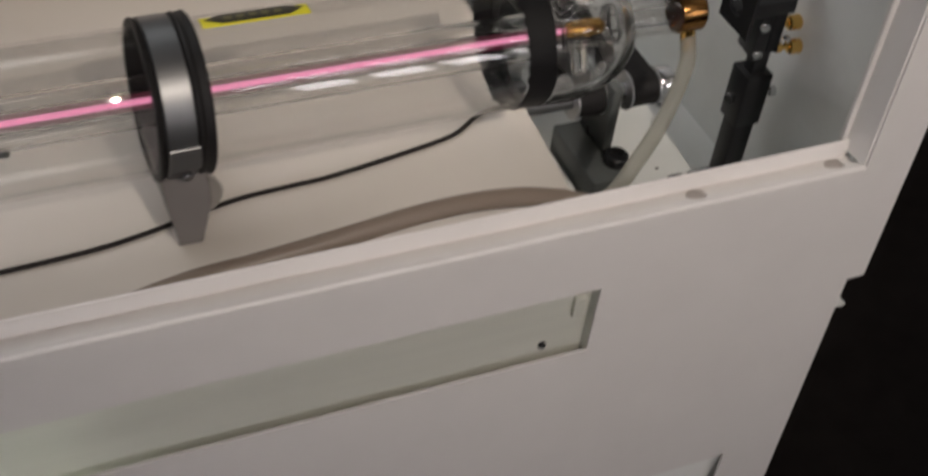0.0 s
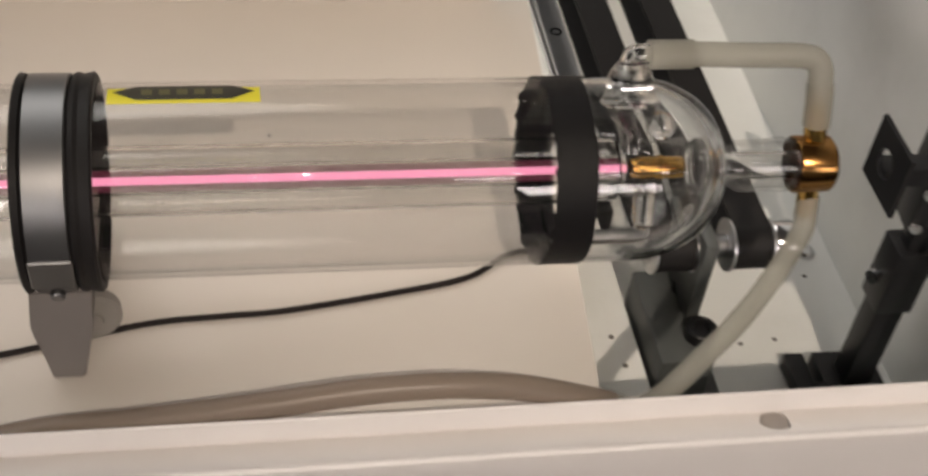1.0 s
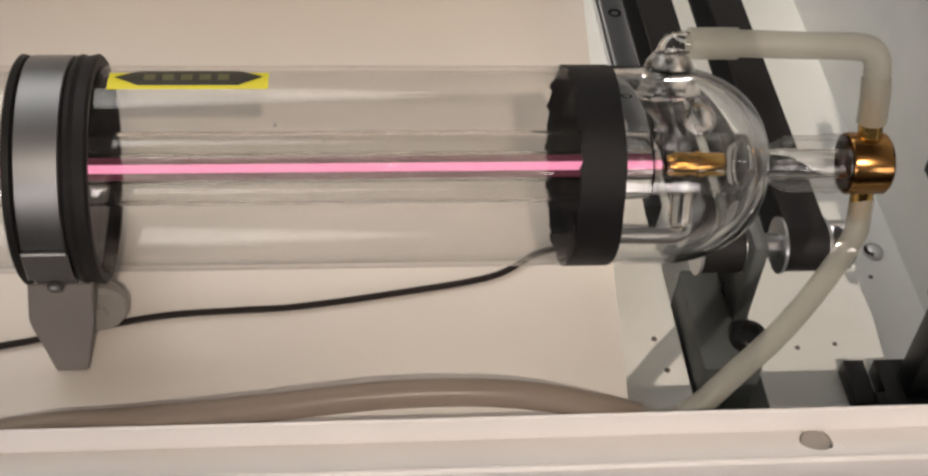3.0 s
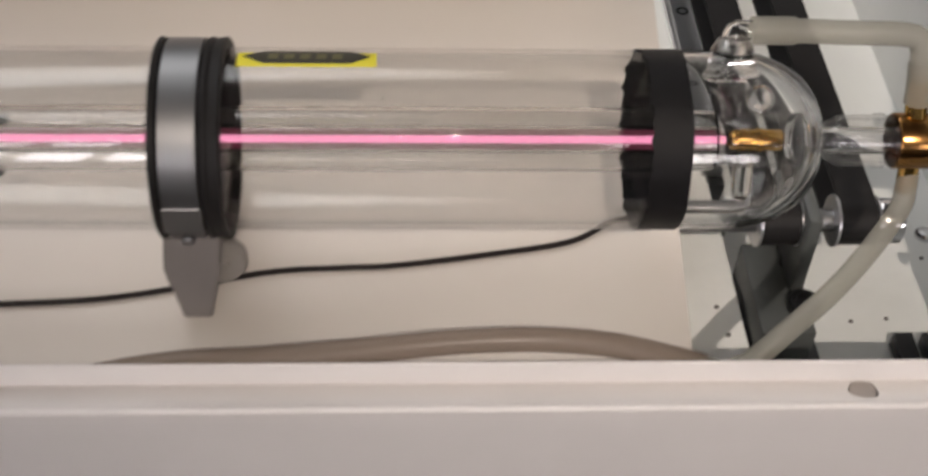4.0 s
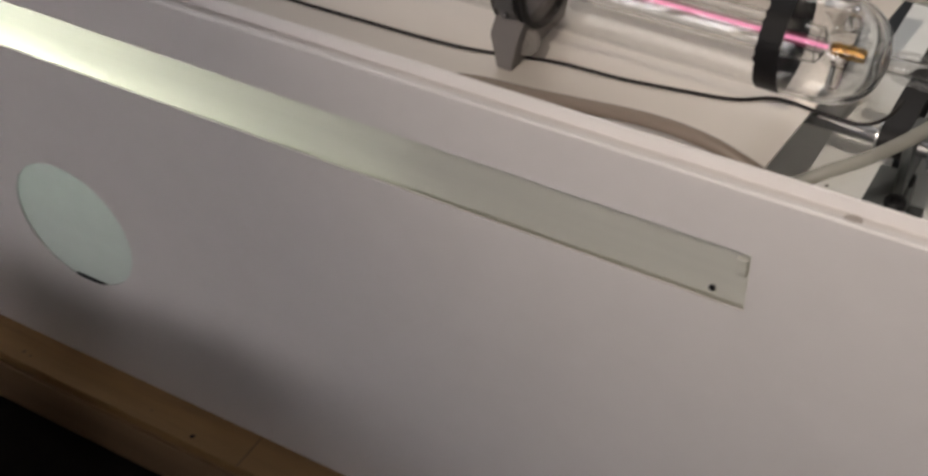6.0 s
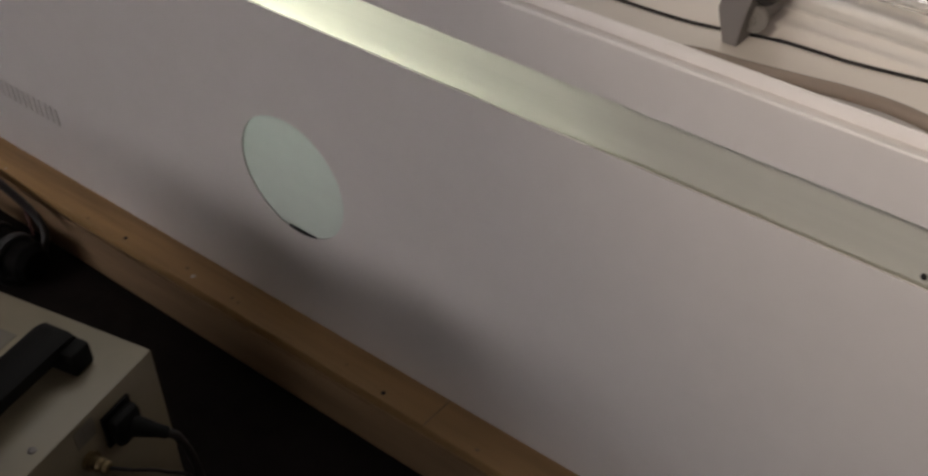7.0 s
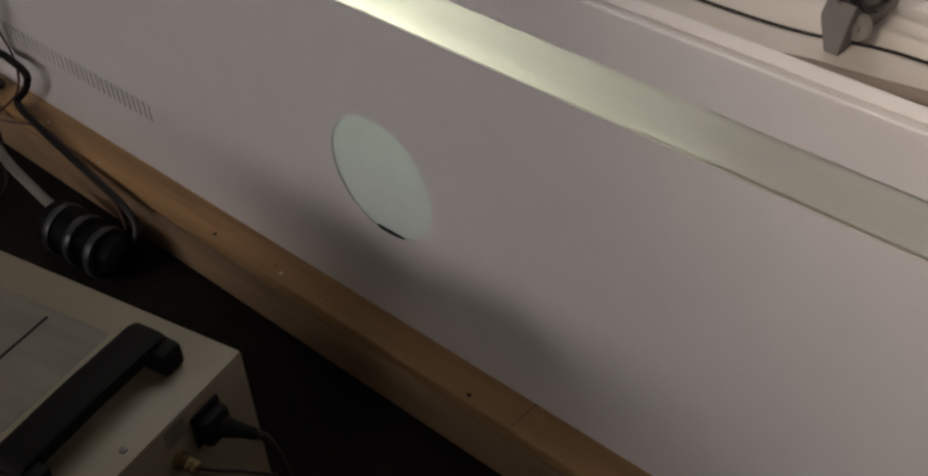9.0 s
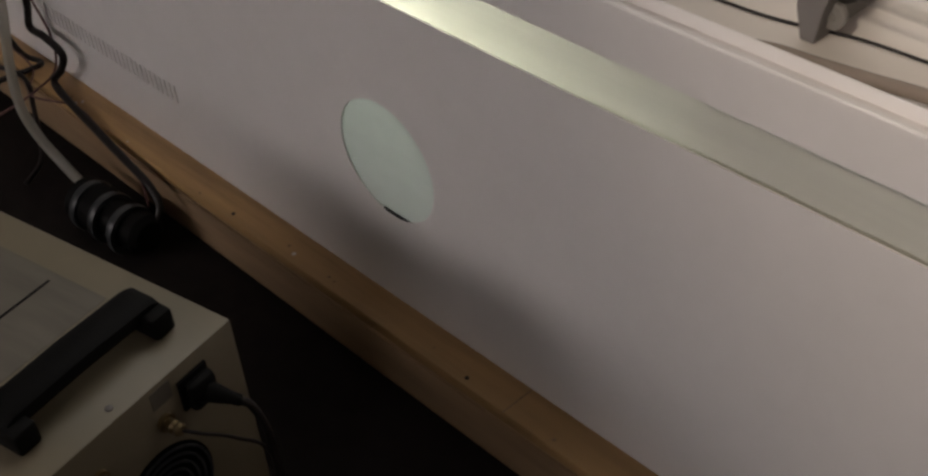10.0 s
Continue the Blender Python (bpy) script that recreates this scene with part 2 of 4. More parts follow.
def add_lathe(bm, origin, direction, profile, seg=40, closed=False):
    """Turn (distance along, radius) pairs round an axis. closed: the profile is a loop (a ring)."""
    d, u, w = frame_axes(direction)
    o = Vector(origin)
    rings = []
    for s, r in profile:
        if r < 1e-7:
            rings.append([bm.verts.new(o + d * s)])
        else:
            rings.append([bm.verts.new(o + d * s + (u * math.cos(2 * math.pi * k / seg) + w * math.sin(2 * math.pi * k / seg)) * r) for k in range(seg)])
    pairs = list(zip(rings, rings[1:])) + ([(rings[-1], rings[0])] if closed else [])
    for a, b in pairs:
        for k in range(seg):
            j = (k + 1) % seg
            if len(a) == 1 and len(b) == 1:
                continue
            if len(a) == 1:
                bm.faces.new((a[0], b[j], b[k]))
            elif len(b) == 1:
                bm.faces.new((a[k], a[j], b[0]))
            else:
                bm.faces.new((a[k], a[j], b[j], b[k]))
    return bm


def add_rod(bm, a, b, r, seg=20, chamfer=0.0):
    a, b = Vector(a), Vector(b)
    n = (b - a).length
    c = chamfer or min(r * 0.15, n * 0.2)
    return add_lathe(bm, a, b - a, [(0, 0), (0, r - c), (c, r), (n - c, r), (n, r - c), (n, 0)], seg)


def smooth_path(points, steps=10):
    """A smooth line through the points."""
    p = [Vector(q) for q in points]
    p = [p[0] * 2 - p[1]] + p + [p[-1] * 2 - p[-2]]
    out = []
    for i in range(1, len(p) - 2):
        for k in range(steps):
            t = k / steps
            a, b, c, e = p[i - 1], p[i], p[i + 1], p[i + 2]
            out.append(0.5 * ((2 * b) + (c - a) * t + (2 * a - 5 * b + 4 * c - e) * t * t + (3 * b - a - 3 * c + e) * t ** 3))
    out.append(p[-2])
    return out


def add_tube(bm, points, r, seg=12, steps=10, inner=0.0):
    """A hose or wire along a smooth line."""
    line = smooth_path(points, steps)
    rings, inside = [], []
    side = None
    for i, c in enumerate(line):
        d = (line[min(i + 1, len(line) - 1)] - line[max(i - 1, 0)]).normalized()
        if side is None:
            side = d.orthogonal().normalized()
        side = (side - d * side.dot(d)).normalized()
        up = d.cross(side)
        ring = [(side * math.cos(2 * math.pi * k / seg) + up * math.sin(2 * math.pi * k / seg)) for k in range(seg)]
        rings.append([bm.verts.new(c + q * r) for q in ring])
        if inner:
            inside.append([bm.verts.new(c + q * inner) for q in ring])
    for group, flip in ((rings, False), (inside, True)):
        for a, b in zip(group, group[1:]):
            for k in range(seg):
                j = (k + 1) % seg
                f = (a[k], a[j], b[j], b[k])
                bm.faces.new(f[::-1] if flip else f)
    if inner:
        for e in (0, -1):
            for k in range(seg):
                j = (k + 1) % seg
                bm.faces.new((rings[e][k], rings[e][j], inside[e][j], inside[e][k]))
    else:
        bm.faces.new(rings[0]), bm.faces.new(rings[-1][::-1])
    return bm


def add_sheet(bm, us, vs, holes, rounds, place, thick):
    """A sheet of metal in the (u, v) plane with square holes (u0, u1, v0, v1) and round ones (u, v, r).
    place(u, v, d) gives the point at depth d behind its face."""
    us, vs = set(us), set(vs)
    for a, b, c, e in holes:
        us |= {a, b}
        vs |= {c, e}
    for a, b, r in rounds:
        us |= {a - r * 1.5, a + r * 1.5}
        vs |= {b - r * 1.5, b + r * 1.5}
    us, vs = sorted(us), sorted(vs)
    made = {}

    def vert(u, v, d):
        key = (round(u, 6), round(v, 6), d)
        if key not in made:
            made[key] = bm.verts.new(place(u, v, d))
        return made[key]

    def solid(i, j):
        if not (0 <= i < len(us) - 1 and 0 <= j < len(vs) - 1):
            return False
        u, v = (us[i] + us[i + 1]) / 2, (vs[j] + vs[j + 1]) / 2
        return not any(a < u < b and c < v < e for a, b, c, e in holes)

    for i in range(len(us) - 1):
        for j in range(len(vs) - 1):
            u0, u1, v0, v1 = us[i], us[i + 1], vs[j], vs[j + 1]
            inside = [q for q in rounds if abs((u0 + u1) / 2 - q[0]) < q[2] * 1.5 and abs((v0 + v1) / 2 - q[1]) < q[2] * 1.5]
            if inside or not solid(i, j):
                continue
            for d in (0.0, thick):
                bm.faces.new([vert(u0, v0, d), vert(u1, v0, d), vert(u1, v1, d), vert(u0, v1, d)])
            for (a, b), (p, q) in (((i - 1, j), ((u0, v0), (u0, v1))), ((i + 1, j), ((u1, v0), (u1, v1))), ((i, j - 1), ((u0, v0), (u1, v0))), ((i, j + 1), ((u0, v1), (u1, v1)))):
                if not solid(a, b):
                    bm.faces.new([vert(*p, 0.0), vert(*q, 0.0), vert(*q, thick), vert(*p, thick)])
    for cu, cv, r in rounds:
        n, h = 48, r * 1.5
        rings = {}
        for d in (0.0, thick):
            inner, outer = [], []
            for k in range(n):
                a = 2 * math.pi * k / n
                c, s = math.cos(a), math.sin(a)
                g = h / max(abs(c), abs(s))
                inner.append(bm.verts.new(place(cu + r * c, cv + r * s, d)))
                outer.append(bm.verts.new(place(cu + g * c, cv + g * s, d)))
            for k in range(n):
                j = (k + 1) % n
                bm.faces.new((outer[k], outer[j], inner[j], inner[k]))
            rings[d] = inner
        for k in range(n):
            j = (k + 1) % n
            bm.faces.new((rings[0.0][k], rings[0.0][j], rings[thick][j], rings[thick][k]))
    return bm


def add_profile(bm, outline, x0, x1):
    """Push a closed (y, z) outline along x."""
    a = [bm.verts.new((x0, y, z)) for y, z in outline]
    b = [bm.verts.new((x1, y, z)) for y, z in outline]
    for k in range(len(a)):
        j = (k + 1) % len(a)
        bm.faces.new((a[k], a[j], b[j], b[k]))
    bm.faces.new(a), bm.faces.new(b[::-1])
    return bm


# ---- the room ----
WINDOWS = [-4.35 + 0.325 * k for k in range(11)] + [1.08 + 0.325 * k for k in range(4)]


def room():
    bm = bm_new()
    add_box(bm, -40, 40, -40, 40, -0.2, 0.0)
    tagged(part("floor", bm, CARPET), "dark dull workshop floor", "floor", kind="structure")
    bm = add_sheet(bm_new(), [-6.2, 6.2], [0, 3.2], [(x - 0.142, x + 0.142, 1.646, 2.514) for x in WINDOWS], [], lambda u, v, d: (u, -4.4 - d, v), 0.2)
    tagged(part("wall_south", bm, WALLPAINT, smooth=False), "plain painted workshop wall with tall windows", "wall", kind="structure")
    for name, box in (("wall_north", (-6.2, 6.2, 4.0, 4.2, 0, 3.2)), ("wall_west", (-6.2, -6.0, -4.4, 4.0, 0, 3.2)), ("wall_east", (6.0, 6.2, -4.4, 4.0, 0, 3.2))):
        tagged(part(name, add_box(bm_new(), *box), WALLPAINT), "plain painted workshop wall", "wall", kind="structure")
    tagged(part("ceiling", add_box(bm_new(), -6.2, 6.2, -4.6, 4.2, 3.2, 3.4), WALLPAINT), "plain white workshop ceiling", "ceiling", kind="structure")


room()

# tall lit windows in the wall behind the camera
for k, x in enumerate(WINDOWS):
    w = empty_thing("window_%d" % (k + 1), "tall narrow bright frosted window", "window", (x, -4.4, 0), kind="structure")
    part("pane", add_box(bm_new(), -0.128, 0.128, -0.06, -0.05, 1.66, 2.50), LEDGLOW, w, "bright frosted pane")
    bm = add_box(bm_new(), -0.142, -0.128, -0.10, 0.01, 1.646, 2.514)
    add_box(bm, 0.128, 0.142, -0.10, 0.01, 1.646, 2.514)
    add_box(bm, -0.128, 0.128, -0.10, 0.01, 1.646, 1.66)
    add_box(bm, -0.128, 0.128, -0.10, 0.01, 2.50, 2.514)
    part("window_frame", bm, WALLPAINT, w)
s = bpy.data.lights.new("ceiling_spot", "SPOT")
s.energy, s.spot_size, s.spot_blend, s.shadow_soft_size, s.color = 140, radians(37), 0.92, 0.0095, (1.0, 0.87, 0.735)
spot = new("ceiling_spot", s)
spot.matrix_world = look((-0.005, -1.70, 2.42), (0.13, 0.08, Z + 0.27))
# unseen area light, added overhead to brighten the pit
lamp_area("pit_fill", (-0.9, 1.2, 3.12), (0.1, 0.4, 0.5), 3.2, 1.8, 60, (1.0, 0.985, 0.955))
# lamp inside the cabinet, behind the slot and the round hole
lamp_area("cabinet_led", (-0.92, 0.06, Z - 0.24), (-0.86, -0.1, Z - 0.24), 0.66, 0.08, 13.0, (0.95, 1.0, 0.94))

# ---- the cabinet ----
YP = -0.1023       # rear face of the cabinet
X0 = -2.0          # its far end
SHELF_Z = Z - 0.068
SKEW = 0.0757      # the shelf's end is cut a little out of square


def shelf_end(y):
    return -0.0156 + SKEW * y


def ledge_z(y):
    """The rim's shallow gutter: it falls inwards from the rear edge, then runs level."""
    return -0.0690 + 0.0060 * min(1.0, max(0.0, (-0.0895 - y) / 0.0103))


def cabinet():
    c = empty_thing("laser_cutter_cabinet", "white powder-coated laser cutter with its rear cover off", "laser cutter", (0, 0, 0))
    # rear panel with the long slot, the round hole, a low slot and a row of vent slits
    slits = [(-1.205 - 0.0125 * k - 0.0034, -1.205 - 0.0125 * k, Z - 0.516, Z - 0.487) for k in range(30)]
    bm = add_sheet(bm_new(), [X0, 0.19], [Z - 0.6093, Z - 0.0665], [(-1.05, -0.0092, Z - 0.1736, Z - 0.1182), (0.03, 0.1384, Z - 0.41, Z - 0.3462)] + slits,
                   [(-0.738, Z - 0.391, 0.0795), (-0.8186, Z - 0.3081, 0.0025)], lambda u, v, d: (u, YP + d, v), 0.0016)
    part("rear_panel", bm, WHITE, c)
    bm = add_box(bm_new(), 0.19, 0.2035, YP, YP + 0.0016, Z - 0.17, Z - 0.0665)
    add_box(bm, 0.1665, 0.2035, YP, YP + 0.0016, Z - 0.0665, Z + 0.42)
    add_box(bm, 0.2019, 0.2035, YP + 0.0016, 0.5, Z - 0.17, Z + 0.42)
    part("side_post", bm, WHITE, c)
    bm = add_box(bm_new(), X0, 0.01, YP + 0.0095, YP + 0.0101, Z - 0.20, Z - 0.095)
    part("slot_plate", bm, MINT, c, "pale green plate behind the slot")
    bm = add_box(bm_new(), -0.0090, -0.0076, YP + 0.0016, YP + 0.0095, Z - 0.18, Z - 0.112)
    add_box(bm, -0.0215, -0.0130, YP + 0.0055, YP + 0.0094, Z - 0.146, Z - 0.130, 0.0008)
    part("slot_end", bm, MINT, c)
    part("round_plate", add_box(bm_new(), -0.90, -0.58, YP + 0.0036, YP + 0.0042, Z - 0.490, Z - 0.283), MINT2, c, "pale mint plate behind the round hole")
    part("hole_gap", add_box(bm_new(), -0.756, -0.690, YP + 0.0005, YP + 0.0021, Z - 0.4702, Z - 0.4660), BLACK, c, "dark gap under the round hole")
    # grey sheet, added to keep the cabinet light out of the vent slits
    part("added_vent_screen", add_box(bm_new(), -1.62, -1.18, YP + 0.005, YP + 0.006, Z - 0.535, Z - 0.468), CAST, c)
    # black disc stands in for the dark inside of the small hole
    part("hole_shade_disc", add_lathe(bm_new(), (-0.8186, YP + 0.0035, Z - 0.3081), (0, -1, 0), [(0, 0), (0, 0.0036), (0.0016, 0.0036), (0.0016, 0)], 16), BLACK, c)
    part("low_plate", add_box(bm_new(), 0.02, 0.15, YP + 0.01, YP + 0.0112, Z - 0.42, Z - 0.34), PIT, c)
    # unseen baffles, added so the slot's glow fades towards its right end
    part("added_led_baffle", add_box(bm_new(), -0.37, 0.19, YP + 0.05, YP + 0.052, Z - 0.6, Z - 0.205), DARKSHEET, c)
    part("added_slot_baffle", add_box(bm_new(), -0.37, -0.114, YP + 0.05, YP + 0.052, Z - 0.204, Z - 0.075), DARKSHEET, c)
    part("added_slot_baffle", add_box(bm_new(), -0.113, 0.15, -0.0845, -0.0830, Z - 0.204, Z - 0.075), DARKSHEET, c)
    add = bm_new()
    add_rod(add, (-0.0378, YP + 0.0070, Z - 0.1690), (-0.0378, YP + 0.0096, Z - 0.1690), 0.0026, 16)
    part("slot_screw", add, BLACK, c)
    # rim: a ledge with two screw holes and a raised inner lip
    bm = add_sheet(bm_new(), [X0, 0.1665], [YP + 0.0024, -0.0895, -0.0790], [], [(0.0523, -0.0892, 0.0066), (0.1525, -0.0892, 0.0066)], lambda u, v, d: (u, v, Z + ledge_z(v) - d), 0.0016)
    part("rim_ledge", bm, WHITE, c)
    lip = [(-0.0836, Z - 0.0725), (-0.0834, Z - 0.0600), (-0.0827, Z - 0.0569), (-0.0821, Z - 0.0563), (-0.0816, Z - 0.0564), (-0.0811, Z - 0.0570), (-0.0812, Z - 0.0580), (-0.0817, Z - 0.0574), (-0.0820, Z - 0.0580), (-0.0821, Z - 0.0600), (-0.0821, Z - 0.0725)]
    part("rim_lip", add_profile(bm_new(), lip, X0, 0.166), WHITE, c)
    bm = bm_new()
    bend = [(YP - 0.0003, Z - 0.0740), (YP - 0.0006, Z - 0.0655), (YP - 0.0002, Z - 0.0638), (YP + 0.0009, Z - 0.0628), (YP + 0.0020, Z - 0.0628), (YP + 0.0026, Z - 0.0636), (YP + 0.0026, Z - 0.0740)]
    add_profile(bm, bend, X0, 0.1662)
    part("rim_edge", bm, WHITE, c)
    for x in (0.0523, 0.1525):
        bm = add_lathe(bm_new(), (x, -0.0892, Z - 0.0694), (0, 0, -1), [(0.0, 0.0), (0.0, 0.0058), (0.0004, 0.0063), (0.0035, 0.0063), (0.0035, 0.0)], 32)
        part("captive_nut", bm, NUTGREY, c, "dull zinc disc flush in the rim")
    # side flange of the opening
    bm = add_box(bm_new(), 0.1648, 0.1664, YP + 0.0016, -0.0800, Z - 0.064, Z + 0.42)
    part("side_flange", bm, WHITE, c)
    bm = add_box(bm_new(), 0.1612, 0.1664, -0.0800, -0.0765, Z - 0.060, Z + 0.42, 0.0012)
    part("side_lip", bm, WHITE, c)
    # shelf under the tube
    bm = bm_new()
    ys = (-0.0818, 0.225)
    lo = [bm.verts.new((x, y, SHELF_Z - 0.002)) for x, y in ((X0, ys[0]), (shelf_end(ys[0]), ys[0]), (shelf_end(ys[1]), ys[1]), (X0, ys[1]))]
    hi = [bm.verts.new((v.co.x, v.co.y, SHELF_Z)) for v in lo]
    bm.faces.new(lo[::-1]), bm.faces.new(hi)
    for k in range(4):
        bm.faces.new((lo[k], lo[(k + 1) % 4], hi[(k + 1) % 4], hi[k]))
    part("tube_shelf", bm, SHELF, c)
    bm = add_sheet(bm_new(), [X0, 0.1990], [SHELF_Z - 0.12, Z + 0.07], [(-0.0220, 0.1990, SHELF_Z - 0.12, Z - 0.004)], [], lambda u, v, d: (u, 0.225 + d, v), 0.002)
    part("inner_back_wall", bm, SHELF, c, "cream inner wall with an opening for the gantry")
    part("pit_floor", add_box(bm_new(), -0.110, 0.2015, -0.099, 0.95, Z - 0.203, Z - 0.201), PIT, c)
    part("pit_side_wall", add_box(bm_new(), 0.1995, 0.2015, -0.0765, 0.95, Z - 0.201, Z + 0.42), PIT, c)
    part("pit_rear_wall", add_box(bm_new(), -0.110, 0.2015, -0.0815, -0.0800, Z - 0.201, Z - 0.075), PIT, c)
    # dark colour here stands for the black interior below the shelf edge
    part("pit_inner_shade", add_box(bm_new(), -0.112, -0.11, -0.0775, 0.95, Z - 0.201, SHELF_Z - 0.004), DARKSHEET, c, "dark blue-grey sheet standing for the unlit space under the shelf")
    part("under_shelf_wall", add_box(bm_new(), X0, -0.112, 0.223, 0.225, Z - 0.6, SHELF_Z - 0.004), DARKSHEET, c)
    part("far_end", add_box(bm_new(), X0 - 0.002, X0, YP, 0.345, Z - 0.6, Z + 0.2), WHITE, c)
    return c


cabinet()

# ---- wooden beam on the floor along the cabinet ----
beam = empty_thing("wooden_beam", "varnished brown pine beam on the floor along the cabinet", "wooden beam", (0, 0, 0))
part("top_board", add_box(bm_new(), -2.3, 0.3, -0.1500, -0.0885, Z - 0.628, Z - 0.6095, 0.003), WOOD, beam)
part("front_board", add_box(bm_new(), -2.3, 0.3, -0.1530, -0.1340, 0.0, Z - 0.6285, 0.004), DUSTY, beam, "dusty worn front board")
part("back_board", add_box(bm_new(), -2.3, 0.3, -0.1330, -0.0890, 0.0, Z - 0.6285), WOOD, beam)
for x, y in ((-0.590, -0.1400), (-1.052, -0.1405), (-0.10, -0.139), (-1.50, -0.1405)):
    part("nail_head", add_lathe(bm_new(), (x, y, Z - 0.6097), (0, 0, 1), [(0, 0.0030), (0.0009, 0.0026), (0.0012, 0)], 12), BLACK, beam)
part("board_joint", add_box(bm_new(), -0.522, -0.520, -0.1502, -0.1015, Z - 0.6100, Z - 0.6090), DUSTY, beam, "open joint between two lengths of the top board")
rg = random.Random(11)
for k in range(16):
    x, y = rg.uniform(-1.6, -0.1), rg.uniform(-0.149, -0.128)
    chip = add_lathe(bm_new(), (x, y, Z - 0.6096), (0, 0, 1), [(0, rg.uniform(0.0015, 0.004)), (0.0005, rg.uniform(0.001, 0.002)), (0.0006, 0)], 7)
    part("paint_fleck", chip, DUSTY if k % 3 else SHELF, beam)
base = part("cabinet_base", add_box(bm_new(), -1.95, 0.18, -0.088, 0.6, 0.0, Z - 0.605, 0.003), DARKSHEET)
tagged(base, "dark steel base under the laser cutter", "machine base")


# ---- gantry drive in the pit ----
def gantry():
    b = empty_thing("rail_beam", "white painted steel beam carrying the linear rail", "beam", (0, 0, Z))
    part("beam_body", add_box(bm_new(), -0.016, 0.034, -0.078, 0.88, -0.201, -0.147, 0.001), PIT, b)
    part("beam_step", add_box(bm_new(), -0.070, -0.0162, -0.078, 0.16, -0.201, -0.152, 0.001), PIT, b)
    # dark sheet over the white floor, coloured for the unlit interior
    part("shade_sheet", add_box(bm_new(), -0.108, -0.017, 0.161, 0.88, -0.2005, -0.192), DARKSHEET, b, "dark blue-grey sheet coloured for the shade beside the beam")
    part("rail_bed", add_box(bm_new(), 0.0342, 0.048, 0.12, 0.88, -0.201, -0.147, 0.001), DARKSHEET, b)
    r = empty_thing("linear_rail", "polished steel linear rail with bolt holes", "rail", (0, 0, Z))
    part("rail_bar", add_profile_y([(0.0315, -0.1468), (0.0315, -0.140), (0.033, -0.1385), (0.033, -0.136), (0.0315, -0.1345), (0.0315, -0.1325), (0.0323, -0.132), (0.0457, -0.132), (0.0465, -0.1325), (0.0465, -0.1345), (0.045, -0.136), (0.045, -0.1385), (0.0465, -0.140), (0.0465, -0.1468)], 0.13, 0.88), RAILSTEEL, r)
    for k in range(10):
        y = 0.221 + 0.0605 * k
        part("rail_bolt", add_lathe(bm_new(), (0.039, y, -0.1322), (0, 0, 1), [(0, 0.0042), (0.0006, 0.0042), (0.0006, 0.0026), (-0.0001, 0.0022), (-0.0001, 0)], 16), BLACK, r, "black socket bolt head")
    return r


def add_profile_y(outline, y0, y1):
    bm = bm_new()
    a = [bm.verts.new((x, y0, z)) for x, z in outline]
    b = [bm.verts.new((x, y1, z)) for x, z in outline]
    for k in range(len(a)):
        j = (k + 1) % len(a)
        bm.faces.new((a[k], a[j], b[j], b[k]))
    bm.faces.new(a), bm.faces.new(b[::-1])
    return bm


gantry()
for x, y, zz in ((0.140, 0.068, -0.201), (0.118, 0.066, -0.201), (0.176, 0.118, -0.201), (0.003, 0.036, -0.147), (0.021, 0.030, -0.147), (0.024, 0.010, -0.147)):
    sc = part("small_screw", add_lathe(bm_new(), (x, y, Z + zz - 0.0002), (0, 0, 1), [(0, 0.0016), (0.0006, 0.0014), (0.0008, 0)], 10), CAST)
    tagged(sc, "tiny grey screw head in the white paint", "screw", group="small screws")
SY, SZ = 0.040, -0.0905


